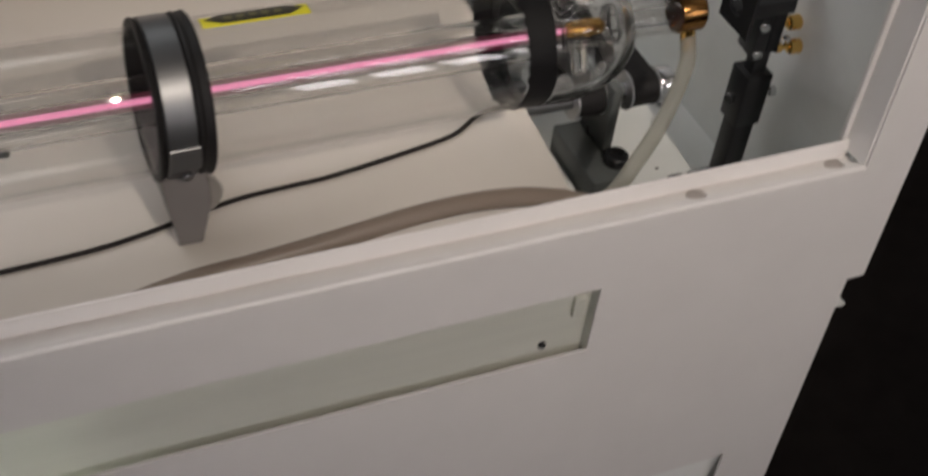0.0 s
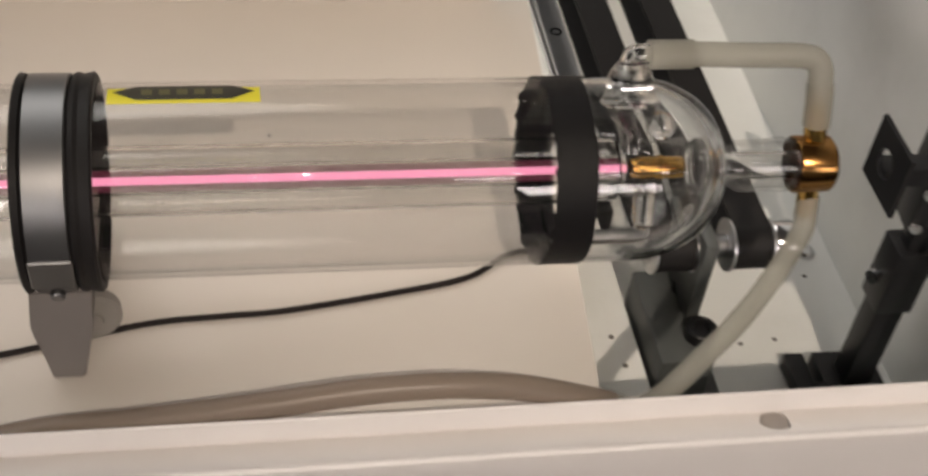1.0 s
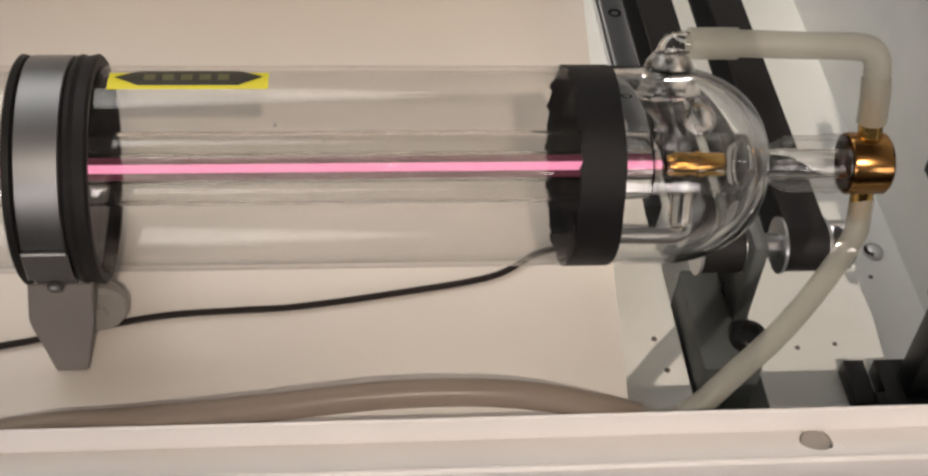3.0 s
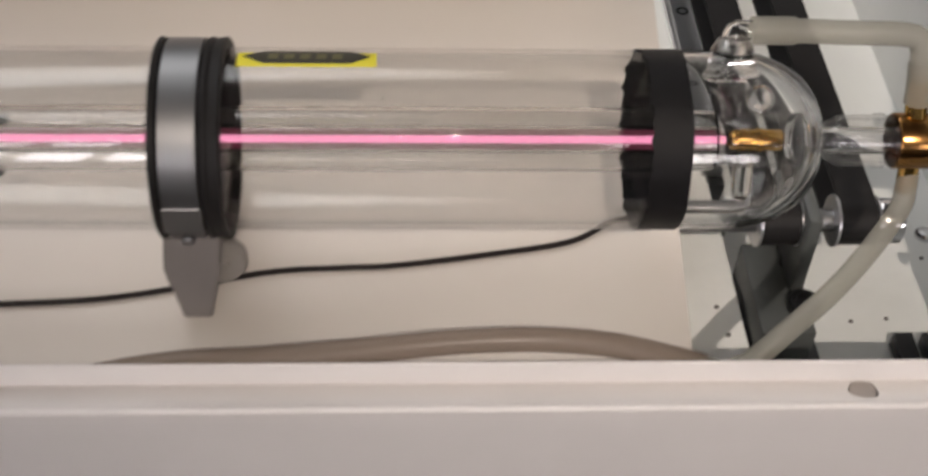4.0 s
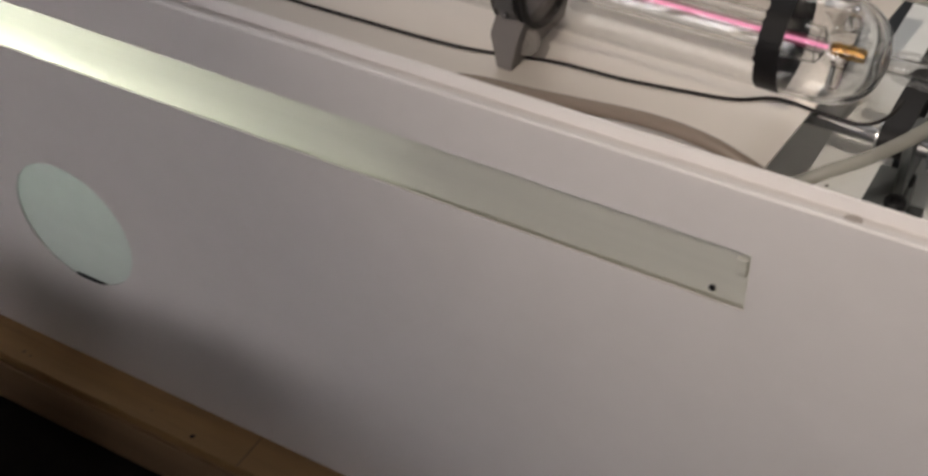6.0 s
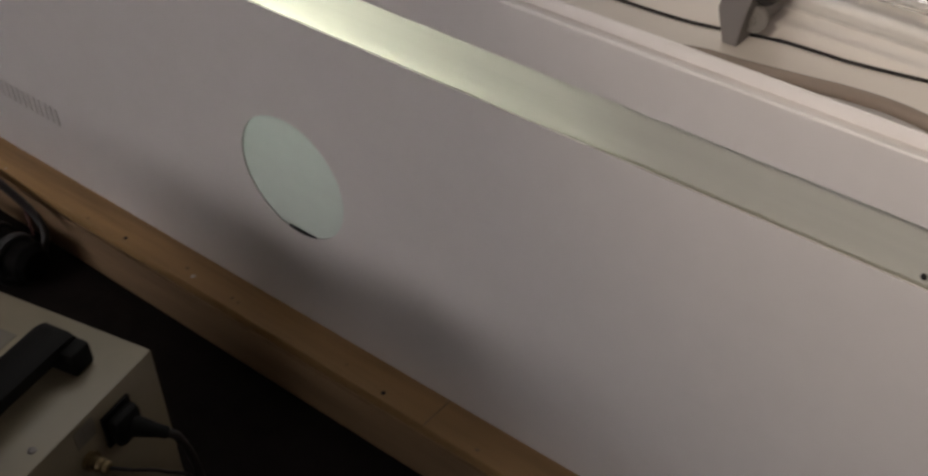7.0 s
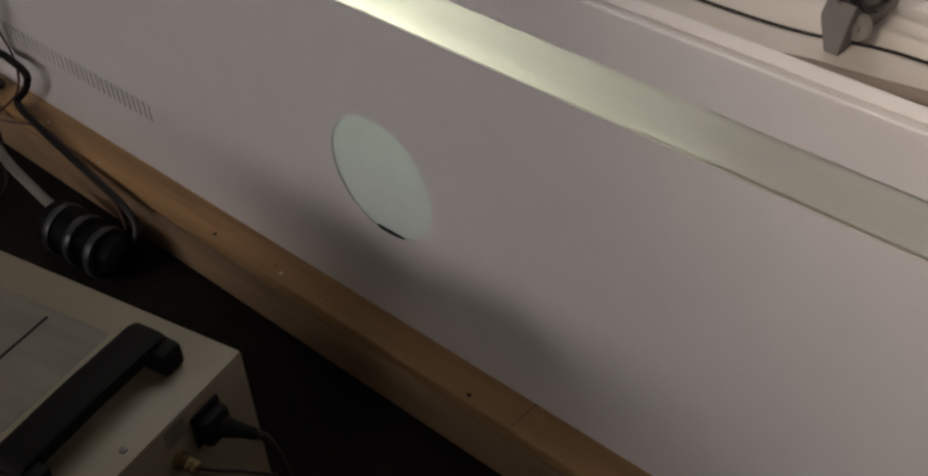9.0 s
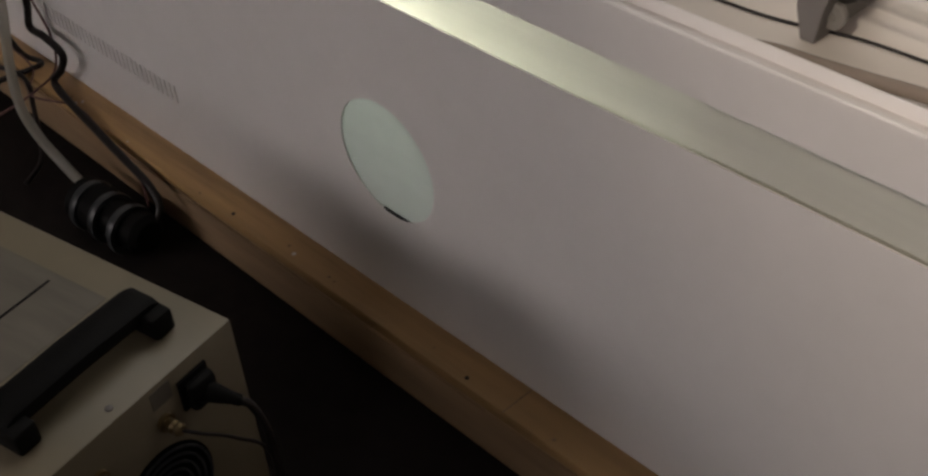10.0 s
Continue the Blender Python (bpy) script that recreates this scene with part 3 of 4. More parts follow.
def drive():
    s = empty_thing("drive_shaft", "bright steel drive shaft with two toothed pulleys", "drive shaft", (0, 0, Z))
    part("shaft_rod", add_rod(bm_new(), (-0.10, SY, SZ), (0.112, SY, SZ), 0.006, 28), STEEL, s)
    for x, hub in ((0.0445, 0.0104), (0.0850, 0.0104)):
        bm = add_lathe(bm_new(), (x - 0.0115, SY, SZ), (1, 0, 0), [(0, 0.006), (0, 0.0138), (0.0014, 0.0138), (0.0014, hub), (0.0216, hub), (0.0216, 0.0134), (0.023, 0.0134), (0.023, 0.006)], 36)
        part("pulley", bm, RAILSTEEL, s)
    bm = add_lathe(bm_new(), (0.0975, SY, SZ), (1, 0, 0), [(0, 0.006), (0, 0.0115), (0.001, 0.012), (0.011, 0.012), (0.012, 0.011), (0.012, 0.006)], 30)
    part("shaft_collar", bm, CHROME, s)
    for k, x in enumerate((0.0445, 0.0850)):
        bm = bm_new()
        hw, y1, ro, ri = 0.0098, 0.86, 0.0127, 0.0106
        loop = []
        for i in range(25):
            a = math.pi / 2 + math.pi * i / 24
            loop.append((SY + math.cos(a) * ro, SZ + math.sin(a) * ro, SY + math.cos(a) * ri, SZ + math.sin(a) * ri))
        loop.append((y1, SZ - ro, y1, SZ - ri))
        loop.insert(0, (y1, SZ + ro, y1, SZ + ri))
        rows = [[bm.verts.new((x + sx * hw, p[i], p[i + 1])) for sx in (-1, 1) for i in (0, 2)] for p in loop]
        for a, b in zip(rows, rows[1:]):
            for i, j in ((0, 2), (2, 3), (3, 1), (1, 0)):
                bm.faces.new((a[i], a[j], b[j], b[i]))
        bm.faces.new((rows[0][0], rows[0][1], rows[0][3], rows[0][2])), bm.faces.new((rows[-1][0], rows[-1][2], rows[-1][3], rows[-1][1]))
        tagged(part("drive_belt", bm, RUBBER), "black rubber drive belt round a pulley", "belt", group="drive belts").location = (0, 0, Z)
    k = empty_thing("bearing_block", "dark grey machined bearing block beside the white beam", "bearing block", (0, 0, Z))
    bm = add_box(bm_new(), 0.0355, 0.076, -0.045, 0.062, -0.2005, -0.160, 0.0015)
    part("block_foot", bm, GREYBLOCK, k)
    bm = add_box(bm_new(), 0.0360, 0.0650, -0.005, 0.060, -0.160, -0.128, 0.002)
    part("block_body", bm, GREYBLOCK, k)
    bm = add_box(bm_new(), 0.0550, 0.0630, 0.022, 0.058, -0.128, -0.074, 0.003)
    part("bearing_plate", bm, GREYBLOCK, k)
    bm = add_lathe(bm_new(), (0.0605, 0.012, -0.1282), (0, 0, 1), [(0, 0.0085), (0.006, 0.0085), (0.007, 0.0075), (0.007, 0.005), (0.003, 0.0045), (0.003, 0)], 24)
    part("block_bolt", bm, BLACK, k, "black socket cap bolt")
    bm = add_lathe(bm_new(), (0.0605, 0.045, -0.1282), (0, 0, 1), [(0, 0.006), (0.005, 0.006), (0.006, 0.0052), (0.006, 0.0035), (0.003, 0.003), (0.003, 0)], 24)
    part("block_bolt", bm, BLACK, k, "black socket cap bolt")
    sc = part("floor_bolt", add_lathe(bm_new(), (0.183, 0.138, Z - 0.201), (0, 0, 1), [(0, 0.0062), (0.002, 0.006), (0.0036, 0.0042), (0.0042, 0)], 20), CHROME)
    tagged(sc, "round steel bolt head in the white pit floor", "bolt")


drive()


# ---- the laser tube ----
TUBE_L, TUBE_R = -1.45, -0.012


def tube():
    t = empty_thing("laser_tube", "long clear glass gas laser tube lying in two clamps", "laser tube", (0, 0, Z))
    R, w = 0.040, 0.0021
    # outer jacket and its rounded, thicker end; their joint lies under the tape
    xs = [TUBE_L + 0.2 * k for k in range(8)] + [-0.036]
    bm = add_lathe(bm_new(), (0, 0, 0), (1, 0, 0), [(x, R) for x in xs] + [(x, R - w) for x in xs[::-1]], 128, closed=True)
    part("outer_jacket", bm, GLASSTHIN, t)
    out, ins = [(-0.0355, R)], [(-0.0355, R - w)]
    for i in range(17):
        a = math.pi / 2 * i / 16
        out.append((-0.006 + 0.040 * math.sin(a), 0.0112 + (R - 0.0112) * math.cos(a)))
        ins.append((-0.006 + (0.040 - 0.0036) * math.sin(a), 0.0094 + (R - w - 0.0012 * math.sin(a) - 0.0094) * math.cos(a)))
    dome = part("end_dome", add_lathe(bm_new(), (0, 0, 0), (1, 0, 0), out + ins[::-1], 96, closed=True), GLASSEND, t, "rounded clear glass end")
    dome.visible_shadow = False
    # water jacket and bore
    wj = part("water_jacket", add_lathe(bm_new(), (0, 0, 0), (1, 0, 0), [(TUBE_L + 0.05, 0.0145), (-0.03, 0.0145), (-0.012, 0.0135), (-0.008, 0.0075), (-0.0085, 0.0066), (-0.013, 0.0121), (-0.03, 0.0131), (TUBE_L + 0.05, 0.0131)], 64, closed=True), GLASSEND, t)
    wj.visible_shadow = False
    bt = part("bore_tube", add_lathe(bm_new(), (0, 0, 0), (1, 0, 0), [(TUBE_L + 0.05, 0.0062), (-0.010, 0.0062), (-0.010, 0.0050), (TUBE_L + 0.05, 0.0050)], 48, closed=True), GLASSEND, t)
    bt.visible_shadow = False
    part("discharge", add_lathe(bm_new(), (0, 0, 0), (1, 0, 0), [(TUBE_L + 0.1, 0.0), (TUBE_L + 0.1, 0.0017), (-0.006, 0.0017), (-0.006, 0.0)], 20), PLASMA, t, "glowing pink gas discharge")
    part("discharge_halo", add_lathe(bm_new(), (0, 0, 0), (1, 0, 0), [(TUBE_L + 0.1, 0.0044), (-0.010, 0.0044)], 24), HALO, t, "faint pink glow in the bore")
    # electrode and the glass work round it
    part("electrode", add_lathe(bm_new(), (0, 0, 0), (1, 0, 0), [(-0.004, 0.0034), (-0.003, 0.0042), (0.000, 0.0050), (0.0085, 0.0050), (0.009, 0.0056), (0.011, 0.0056), (0.0115, 0.0050), (0.020, 0.0050), (0.0212, 0.0045), (0.0212, 0.0038), (-0.002, 0.0032)], 40), GOLD, t, "gilded copper electrode sleeve")
    neck = part("neck_tube", add_lathe(bm_new(), (0, 0, 0), (1, 0, 0), [(0.0330, 0.0112), (0.0350, 0.0086), (0.0385, 0.0080), (0.0415, 0.0096), (0.0440, 0.0112), (0.0480, 0.0116), (0.0610, 0.0116), (0.0622, 0.0124), (0.0655, 0.0124), (0.0668, 0.0117), (0.0745, 0.0117), (0.0745, 0.0103), (0.0665, 0.0103), (0.0480, 0.0102), (0.0440, 0.0098), (0.0410, 0.0080), (0.0385, 0.0066), (0.0350, 0.0072), (0.0330, 0.0095)], 56, closed=True), GLASSTHIN, t)
    core = part("neck_core", add_lathe(bm_new(), (0, 0, 0), (1, 0, 0), [(0.030, 0.0062), (0.072, 0.0062), (0.072, 0.0050), (0.030, 0.0050)], 40, closed=True), GLASSEND, t)
    core.visible_shadow = False
    ring = part("dome_ring", add_lathe(bm_new(), (0, 0, 0), (1, 0, 0), [(0.0268, 0.0118), (0.0275, 0.0130), (0.0310, 0.0134), (0.0345, 0.0126), (0.0352, 0.0110), (0.0330, 0.0100), (0.0285, 0.0104)], 48, closed=True), GLASSEND, t)
    ring.visible_shadow = False
    # sleeve round the electrode, with a step at its open end
    prof = [(-0.0085, 0.0098), (-0.0070, 0.0120), (-0.0045, 0.0126), (0.0165, 0.0126), (0.0190, 0.0130), (0.0212, 0.0130), (0.0225, 0.0112), (0.0215, 0.0100), (0.0180, 0.0114), (-0.0040, 0.0114), (-0.0065, 0.0100)]
    part("inner_sleeve", add_lathe(bm_new(), (0, 0, 0), (1, 0, 0), prof, 48, closed=True), GLASSTHIN, t)
    # gas return: a bowed pipe behind the sleeve, with a blown bulb beside it
    bm = add_tube(bm_new(), [(-0.002, 0.012, 0.006), (-0.004, 0.021, 0.014), (0.004, 0.026, 0.014), (0.012, 0.022, 0.010), (0.013, 0.012, 0.006)], 0.0042, 14, 8, inner=0.0032)
    part("return_pipe", bm, GLASSTHIN, t)
    bulb = [(0.0065 - 0.0065 * math.cos(math.pi * k / 12), 0.0068 * math.sin(math.pi * k / 12)) for k in range(13)]
    inside = [(0.0065 - 0.0048 * math.cos(math.pi * k / 12), 0.0050 * math.sin(math.pi * k / 12)) for k in range(13)]
    bm = add_lathe(bm_new(), (0.0065, 0.0030, 0.0135), (0.15, 0.35, 0.9), bulb, 28)
    add_lathe(bm, (0.0065, 0.0030, 0.0135), (0.15, 0.35, 0.9), inside, 28)
    gb = part("blown_bulb", bm, GLASSEND, t)
    gb.visible_shadow = False
    # sealed pump stub hanging from the sleeve
    bm = add_lathe(bm_new(), (0.0040, -0.0030, -0.0085), (0.0, -0.42, -0.90), [(0, 0.0060), (0.004, 0.0050), (0.0150, 0.0050), (0.0185, 0.0040), (0.0200, 0.0022), (0.0204, 0.0), (0.0186, 0.0), (0.0170, 0.0030), (0.0145, 0.0038), (0.004, 0.0038), (0, 0.0048)], 28)
    gs = part("pump_stub", bm, GLASSEND, t)
    gs.visible_shadow = False
    # funnel inside the dome that leads to the water inlet
    bm = add_lathe(bm_new(), (-0.0010, 0.0035, 0.0115), (-0.20, 0.55, 0.81), [(0, 0.0052), (0.004, 0.0050), (0.008, 0.0070), (0.0120, 0.0098), (0.0140, 0.0116), (0.0140, 0.0104), (0.0115, 0.0086), (0.0075, 0.0058), (0.004, 0.0038), (0, 0.0040)], 36, closed=True)
    part("inlet_funnel", bm, GLASSTHIN, t)
    # bell of the inlet, outside the dome, drawn out into a bent nipple
    bm = add_lathe(bm_new(), (-0.0050, 0.0145, 0.0245), (-0.05, 0.50, 0.86), [(-0.001, 0.0112), (0.0008, 0.0130), (0.0026, 0.0128), (0.0042, 0.0110), (0.0090, 0.0104), (0.0140, 0.0088), (0.0178, 0.0056), (0.0190, 0.0), (0.0176, 0.0), (0.0164, 0.0048), (0.0130, 0.0076), (0.0086, 0.0090), (0.0038, 0.0096), (0.0010, 0.0102)], 36)
    add_tube(bm, [(-0.0062, 0.0225, 0.0390), (-0.0050, 0.0240, 0.0420), (-0.0015, 0.0242, 0.0432), (0.006, 0.0243, 0.0428), (0.016, 0.0243, 0.0426)], 0.0046, 16, 8, inner=0.0034)
    wi = part("water_inlet", bm, GLASSEND, t, "clear blown glass water nipple")
    wi.visible_shadow = False
    bm = add_lathe(bm_new(), (0.0735, 0, 0), (1, 0, 0), [(-0.003, 0.0118), (-0.003, 0.0124), (-0.0022, 0.0128), (0.0128, 0.0128), (0.0142, 0.0116), (0.0142, 0.006), (0.012, 0.005), (0.012, 0)], 56)
    part("end_cap", bm, BRONZE, t, "polished bronze cap over the output mirror")
    bm = add_lathe(bm_new(), (0.0795, 0.004, 0.0105), (-0.06, 0.34, 0.94), [(0, 0.0050), (0.006, 0.0050), (0.007, 0.0040), (0.022, 0.0040), (0.022, 0)], 24)
    part("water_nipple", bm, BRASS, t, "brass water nipple")
    bm = add_lathe(bm_new(), (0.0805, -0.0035, -0.010), (0.0, -0.30, -0.95), [(0, 0.005), (0.014, 0.0042), (0.014, 0)], 24)
    part("water_nipple", bm, BRASS, t, "brass water nipple")
    # band of tape with a torn edge
    bm = bm_new()
    n = 96
    rg = random.Random(4)
    jag = [rg.uniform(-0.0006, 0.0008) + 0.0009 * math.sin(_ * 0.55) * math.sin(_ * 1.3) for _ in range(n)]
    o = [[bm.verts.new((x + (jag[k] if e == 0 else 0.0003 * math.sin(k * 0.4)), math.cos(2 * math.pi * k / n) * r, math.sin(2 * math.pi * k / n) * r)) for k in range(n)] for e, (x, r) in enumerate(((-0.0470, 0.0404), (-0.0295, 0.0404), (-0.0295, 0.0401), (-0.0465, 0.0401)))]
    for a, b in zip(o, o[1:] + o[:1]):
        for k in range(n):
            bm.faces.new((a[k], a[(k + 1) % n], b[(k + 1) % n], b[k]))
    part("tape_band", bm, TAPE, t, "wrap of matt black tape")
    # warning sticker with plain bars for its print
    def patch(x0, x1, a0, a1, r, pts=None):
        b = bm_new()
        n1 = 10
        rows = [[b.verts.new((x, math.sin(radians(a0 + (a1 - a0) * k / n1)) * r, math.cos(radians(a0 + (a1 - a0) * k / n1)) * r)) for k in range(n1 + 1)] for x in (x0, x1)]
        for k in range(n1):
            b.faces.new((rows[0][k], rows[0][k + 1], rows[1][k + 1], rows[1][k]))
        return b
    st = part("warning_sticker", patch(-0.2215, -0.1625, 0.0, 17.0, 0.04015), YELLOW, t, "yellow warning sticker with black print")
    b = bm_new()
    n1 = 10
    a0, a1 = 3.2, 19.5
    rows = []
    for k in range(n1 + 1):
        a = radians(a0 + (a1 - a0) * k / n1)
        inset = 0.009 * abs(1 - 2 * k / n1)
        rows.append([b.verts.new((x, math.sin(a) * 0.0403, math.cos(a) * 0.0403)) for x in (-0.2195 + inset, -0.1645 - inset)])
    for p, q in zip(rows, rows[1:]):
        b.faces.new((p[0], p[1], q[1], q[0]))
    part("sticker_field", b, STICKERBLACK, st)
    for k in range(5):
        x = -0.2085 + 0.0068 * k
        part("print_bar", patch(x, x + 0.0042, 8, 14.5, 0.04040), STICKERPRINT, st)
    # specks in the glass
    for x, a, r in ((-0.1600, -24, 0.0007), (-0.1570, -21, 0.0004), (-0.1690, -20, 0.0004), (-0.1725, -19, 0.0003), (-0.1330, -30, 0.0003), (-0.2010, -60, 0.0004)):
        q = Vector((x, math.sin(radians(a)) * 0.0401, math.cos(radians(a)) * 0.0401))
        part("speck", add_lathe(bm_new(), q, (0, q.y, q.z), [(-0.0002, 0), (0, r), (0.0003, r * 0.6), (0.0004, 0)], 8), CAST, t)
    # spring clips that hold the bore in the jacket
    for x in (-0.331, -0.66, -0.99):
        for a in (20, 155, 265):
            q = pose(x, 0, 0, a, 0, 0)
            bm = add_box(bm_new(), -0.0035, 0.0035, -0.0022, 0.0022, 0.0146, 0.0168, 0.0005, 1, q)
            part("bore_clip", bm, GREYBLOCK, t)


tube()


def clamp(x):
    c = empty_thing("tube_clamp", "steel band clamp with black rubber lining on a grey foot", "clamp", (x, 0, Z), group="tube clamps")
    bm = add_lathe(bm_new(), (-0.0125, 0, 0), (1, 0, 0), [(0, 0.0402), (0, 0.0436), (0.0008, 0.0446), (0.003, 0.0440), (0.004, 0.0425), (0.0205, 0.0425), (0.0215, 0.0440), (0.0232, 0.0446), (0.0250, 0.0438), (0.0262, 0.0440), (0.0290, 0.0446), (0.0300, 0.0436), (0.0300, 0.0402)], 72, closed=True)
    part("rubber_lining", bm, RUBBER, c)
    bm = add_lathe(bm_new(), (-0.0082, 0, 0), (1, 0, 0), [(0, 0.0427), (0, 0.0438), (0.0004, 0.0442), (0.0154, 0.0442), (0.0158, 0.0438), (0.0158, 0.0427)], 72, closed=True)
    part("steel_band", bm, STEEL, c, "brushed steel strap")
    # overlapped strap end with its bolt, at the lower front
    m = pose(0, 0, 0, 6, 0, 0)
    bm = add_box(bm_new(), -0.0084, 0.0084, -0.0462, -0.0441, -0.010, 0.006, 0.0006, 1, m)
    part("strap_end", bm, STEEL, c)
    a = m @ Vector((0.001, -0.0445, -0.014))
    bm = add_lathe(bm_new(), a, m.to_3x3() @ Vector((0, -1, -0.2)), [(0, 0.0030), (0.0022, 0.0030), (0.0030, 0.0022), (0.0030, 0)], 16)
    part("strap_bolt", bm, STEEL, c)
    # foot: wide at the band, tapering to the shelf
    bm = bm_new()
    prof = [(-0.0118, -0.026), (0.0130, -0.026), (0.0128, -0.0370), (0.0118, -0.0420), (0.0070, -0.0678), (-0.0058, -0.0678), (-0.0104, -0.0420), (-0.0116, -0.0370)]
    f = [bm.verts.new((px, -0.0455 + (0.010 if pz > -0.03 else 0.0), pz)) for px, pz in prof]
    g = [bm.verts.new((px, 0.0455 - (0.010 if pz > -0.03 else 0.0), pz)) for px, pz in prof]
    for k in range(len(f)):
        j = (k + 1) % len(f)
        bm.faces.new((f[k], f[j], g[j], g[k]))
    bm.faces.new(f), bm.faces.new(g[::-1])
    bmesh.ops.bevel(bm, geom=bm.edges[:], offset=0.0008, segments=2, affect="EDGES")
    # the tube's seat stays clear
    for v in bm.verts:
        q = math.hypot(v.co.y, v.co.z)
        if q < 0.0428:
            v.co.y, v.co.z = v.co.y * 0.0428 / q, v.co.z * 0.0428 / q
    part("clamp_foot", bm, CAST, c, "grey painted tapered foot")
    bm = add_lathe(bm_new(), (0.0105, -0.024, -0.0485), (0.15, -1, 0.1), [(0, 0), (0, 0.0100), (0.0015, 0.0115), (0.0065, 0.0115), (0.008, 0.0100), (0.0085, 0.0040), (0.0105, 0.0032), (0.0108, 0)], 28)
    part("thumb_screw", bm, KNOBMAT, c, "cloudy plastic thumb screw")
    return c


first = clamp(-0.2440)
copy_thing(first, pose(-1.16, 0, Z))


# ---- hoses and cable ----
def hoses():
    up = [(0.0791, 0.0062, 0.0168), (0.0786, 0.0095, 0.0275), (0.0782, 0.0130, 0.0345), (0.0778, 0.0160, 0.0400), (0.0745, 0.0185, 0.0440), (0.066, 0.0200, 0.0448), (0.045, 0.0222, 0.0436), (0.025, 0.0240, 0.0430), (0.010, 0.0243, 0.0428), (0.0020, 0.0243, 0.0428)]
    h = empty_thing("water_hose", "cloudy silicone hose bent over to the tube's water nipple", "hose", (0, 0, 0), group="water hoses")
    part("hose_body", add_tube(bm_new(), [(x, y, z + Z) for x, y, z in up[1:-1]], 0.0055, 18, 8), SILICONE, h)
    part("hose_end", add_tube(bm_new(), [(x, y, z + Z) for x, y, z in up[:3]], 0.0060, 18, 8), SILICONE, h, "hose end stretched over the brass nipple")
    part("hose_end", add_tube(bm_new(), [(0.0215, 0.0241, 0.0430 + Z), (0.0165, 0.0242, 0.0429 + Z), (0.010, 0.0243, 0.0428 + Z), (0.0020, 0.0243, 0.0428 + Z)], 0.0064, 18, 8), SILICONE, h, "hose end stretched over the glass nipple")
    low = [(0.0810, -0.0050, -0.0150), (0.0805, -0.0085, -0.0210), (0.0780, -0.0150, -0.0280), (0.0640, -0.0300, -0.0375), (0.0440, -0.0478, -0.0480), (0.0225, -0.0630, -0.0570), (0.0060, -0.0728, -0.0660), (-0.0060, -0.0757, -0.0712), (-0.018, -0.0757, -0.0672), (-0.035, -0.0757, -0.0605), (-0.060, -0.0740, -0.0545), (-0.090, -0.0730, -0.0520), (-0.125, -0.0730, -0.0530), (-0.165, -0.0745, -0.0565), (-0.215, -0.0758, -0.0608), (-0.250, -0.0758, -0.0635), (-0.285, -0.0762, -0.0710), (-0.32, -0.0770, -0.0820)]
    h = empty_thing("water_hose", "cloudy silicone hose dropping to the shelf along the rim", "hose", (0, 0, 0), group="water hoses")
    part("hose_drop", add_tube(bm_new(), [(x, y, z + Z) for x, y, z in low[:9]], 0.0050, 18, 8), SILICONE, h)
    part("hose_run", add_tube(bm_new(), [(x, y, z + Z) for x, y, z in low[8:]], 0.0056, 18, 8), BROWNSILICONE, h, "brown translucent length on the shelf")
    line = [(-0.95, -0.030), (-0.75, -0.034), (-0.60, -0.036), (-0.53, -0.038), (-0.45, -0.0400), (-0.395, -0.0394), (-0.314, -0.0372), (-0.271, -0.0322), (-0.215, -0.0190), (-0.18, -0.0160), (-0.154, -0.0145), (-0.11, -0.0075), (-0.07, 0.001), (-0.048, 0.0145), (-0.032, 0.0175), (-0.008, 0.0150), (0.020, 0.0140), (0.034, 0.0220), (0.041, 0.036), (0.043, 0.052)]
    k = part("thin_cable", add_tube(bm_new(), [(x, y, SHELF_Z + 0.0016 + 0.35 * max(0.0, x - 0.030)) for x, y in line], 0.00145, 8, 8), PVC)
    tagged(k, "thin black cable lying in curves on the cream shelf", "cable")


hoses()


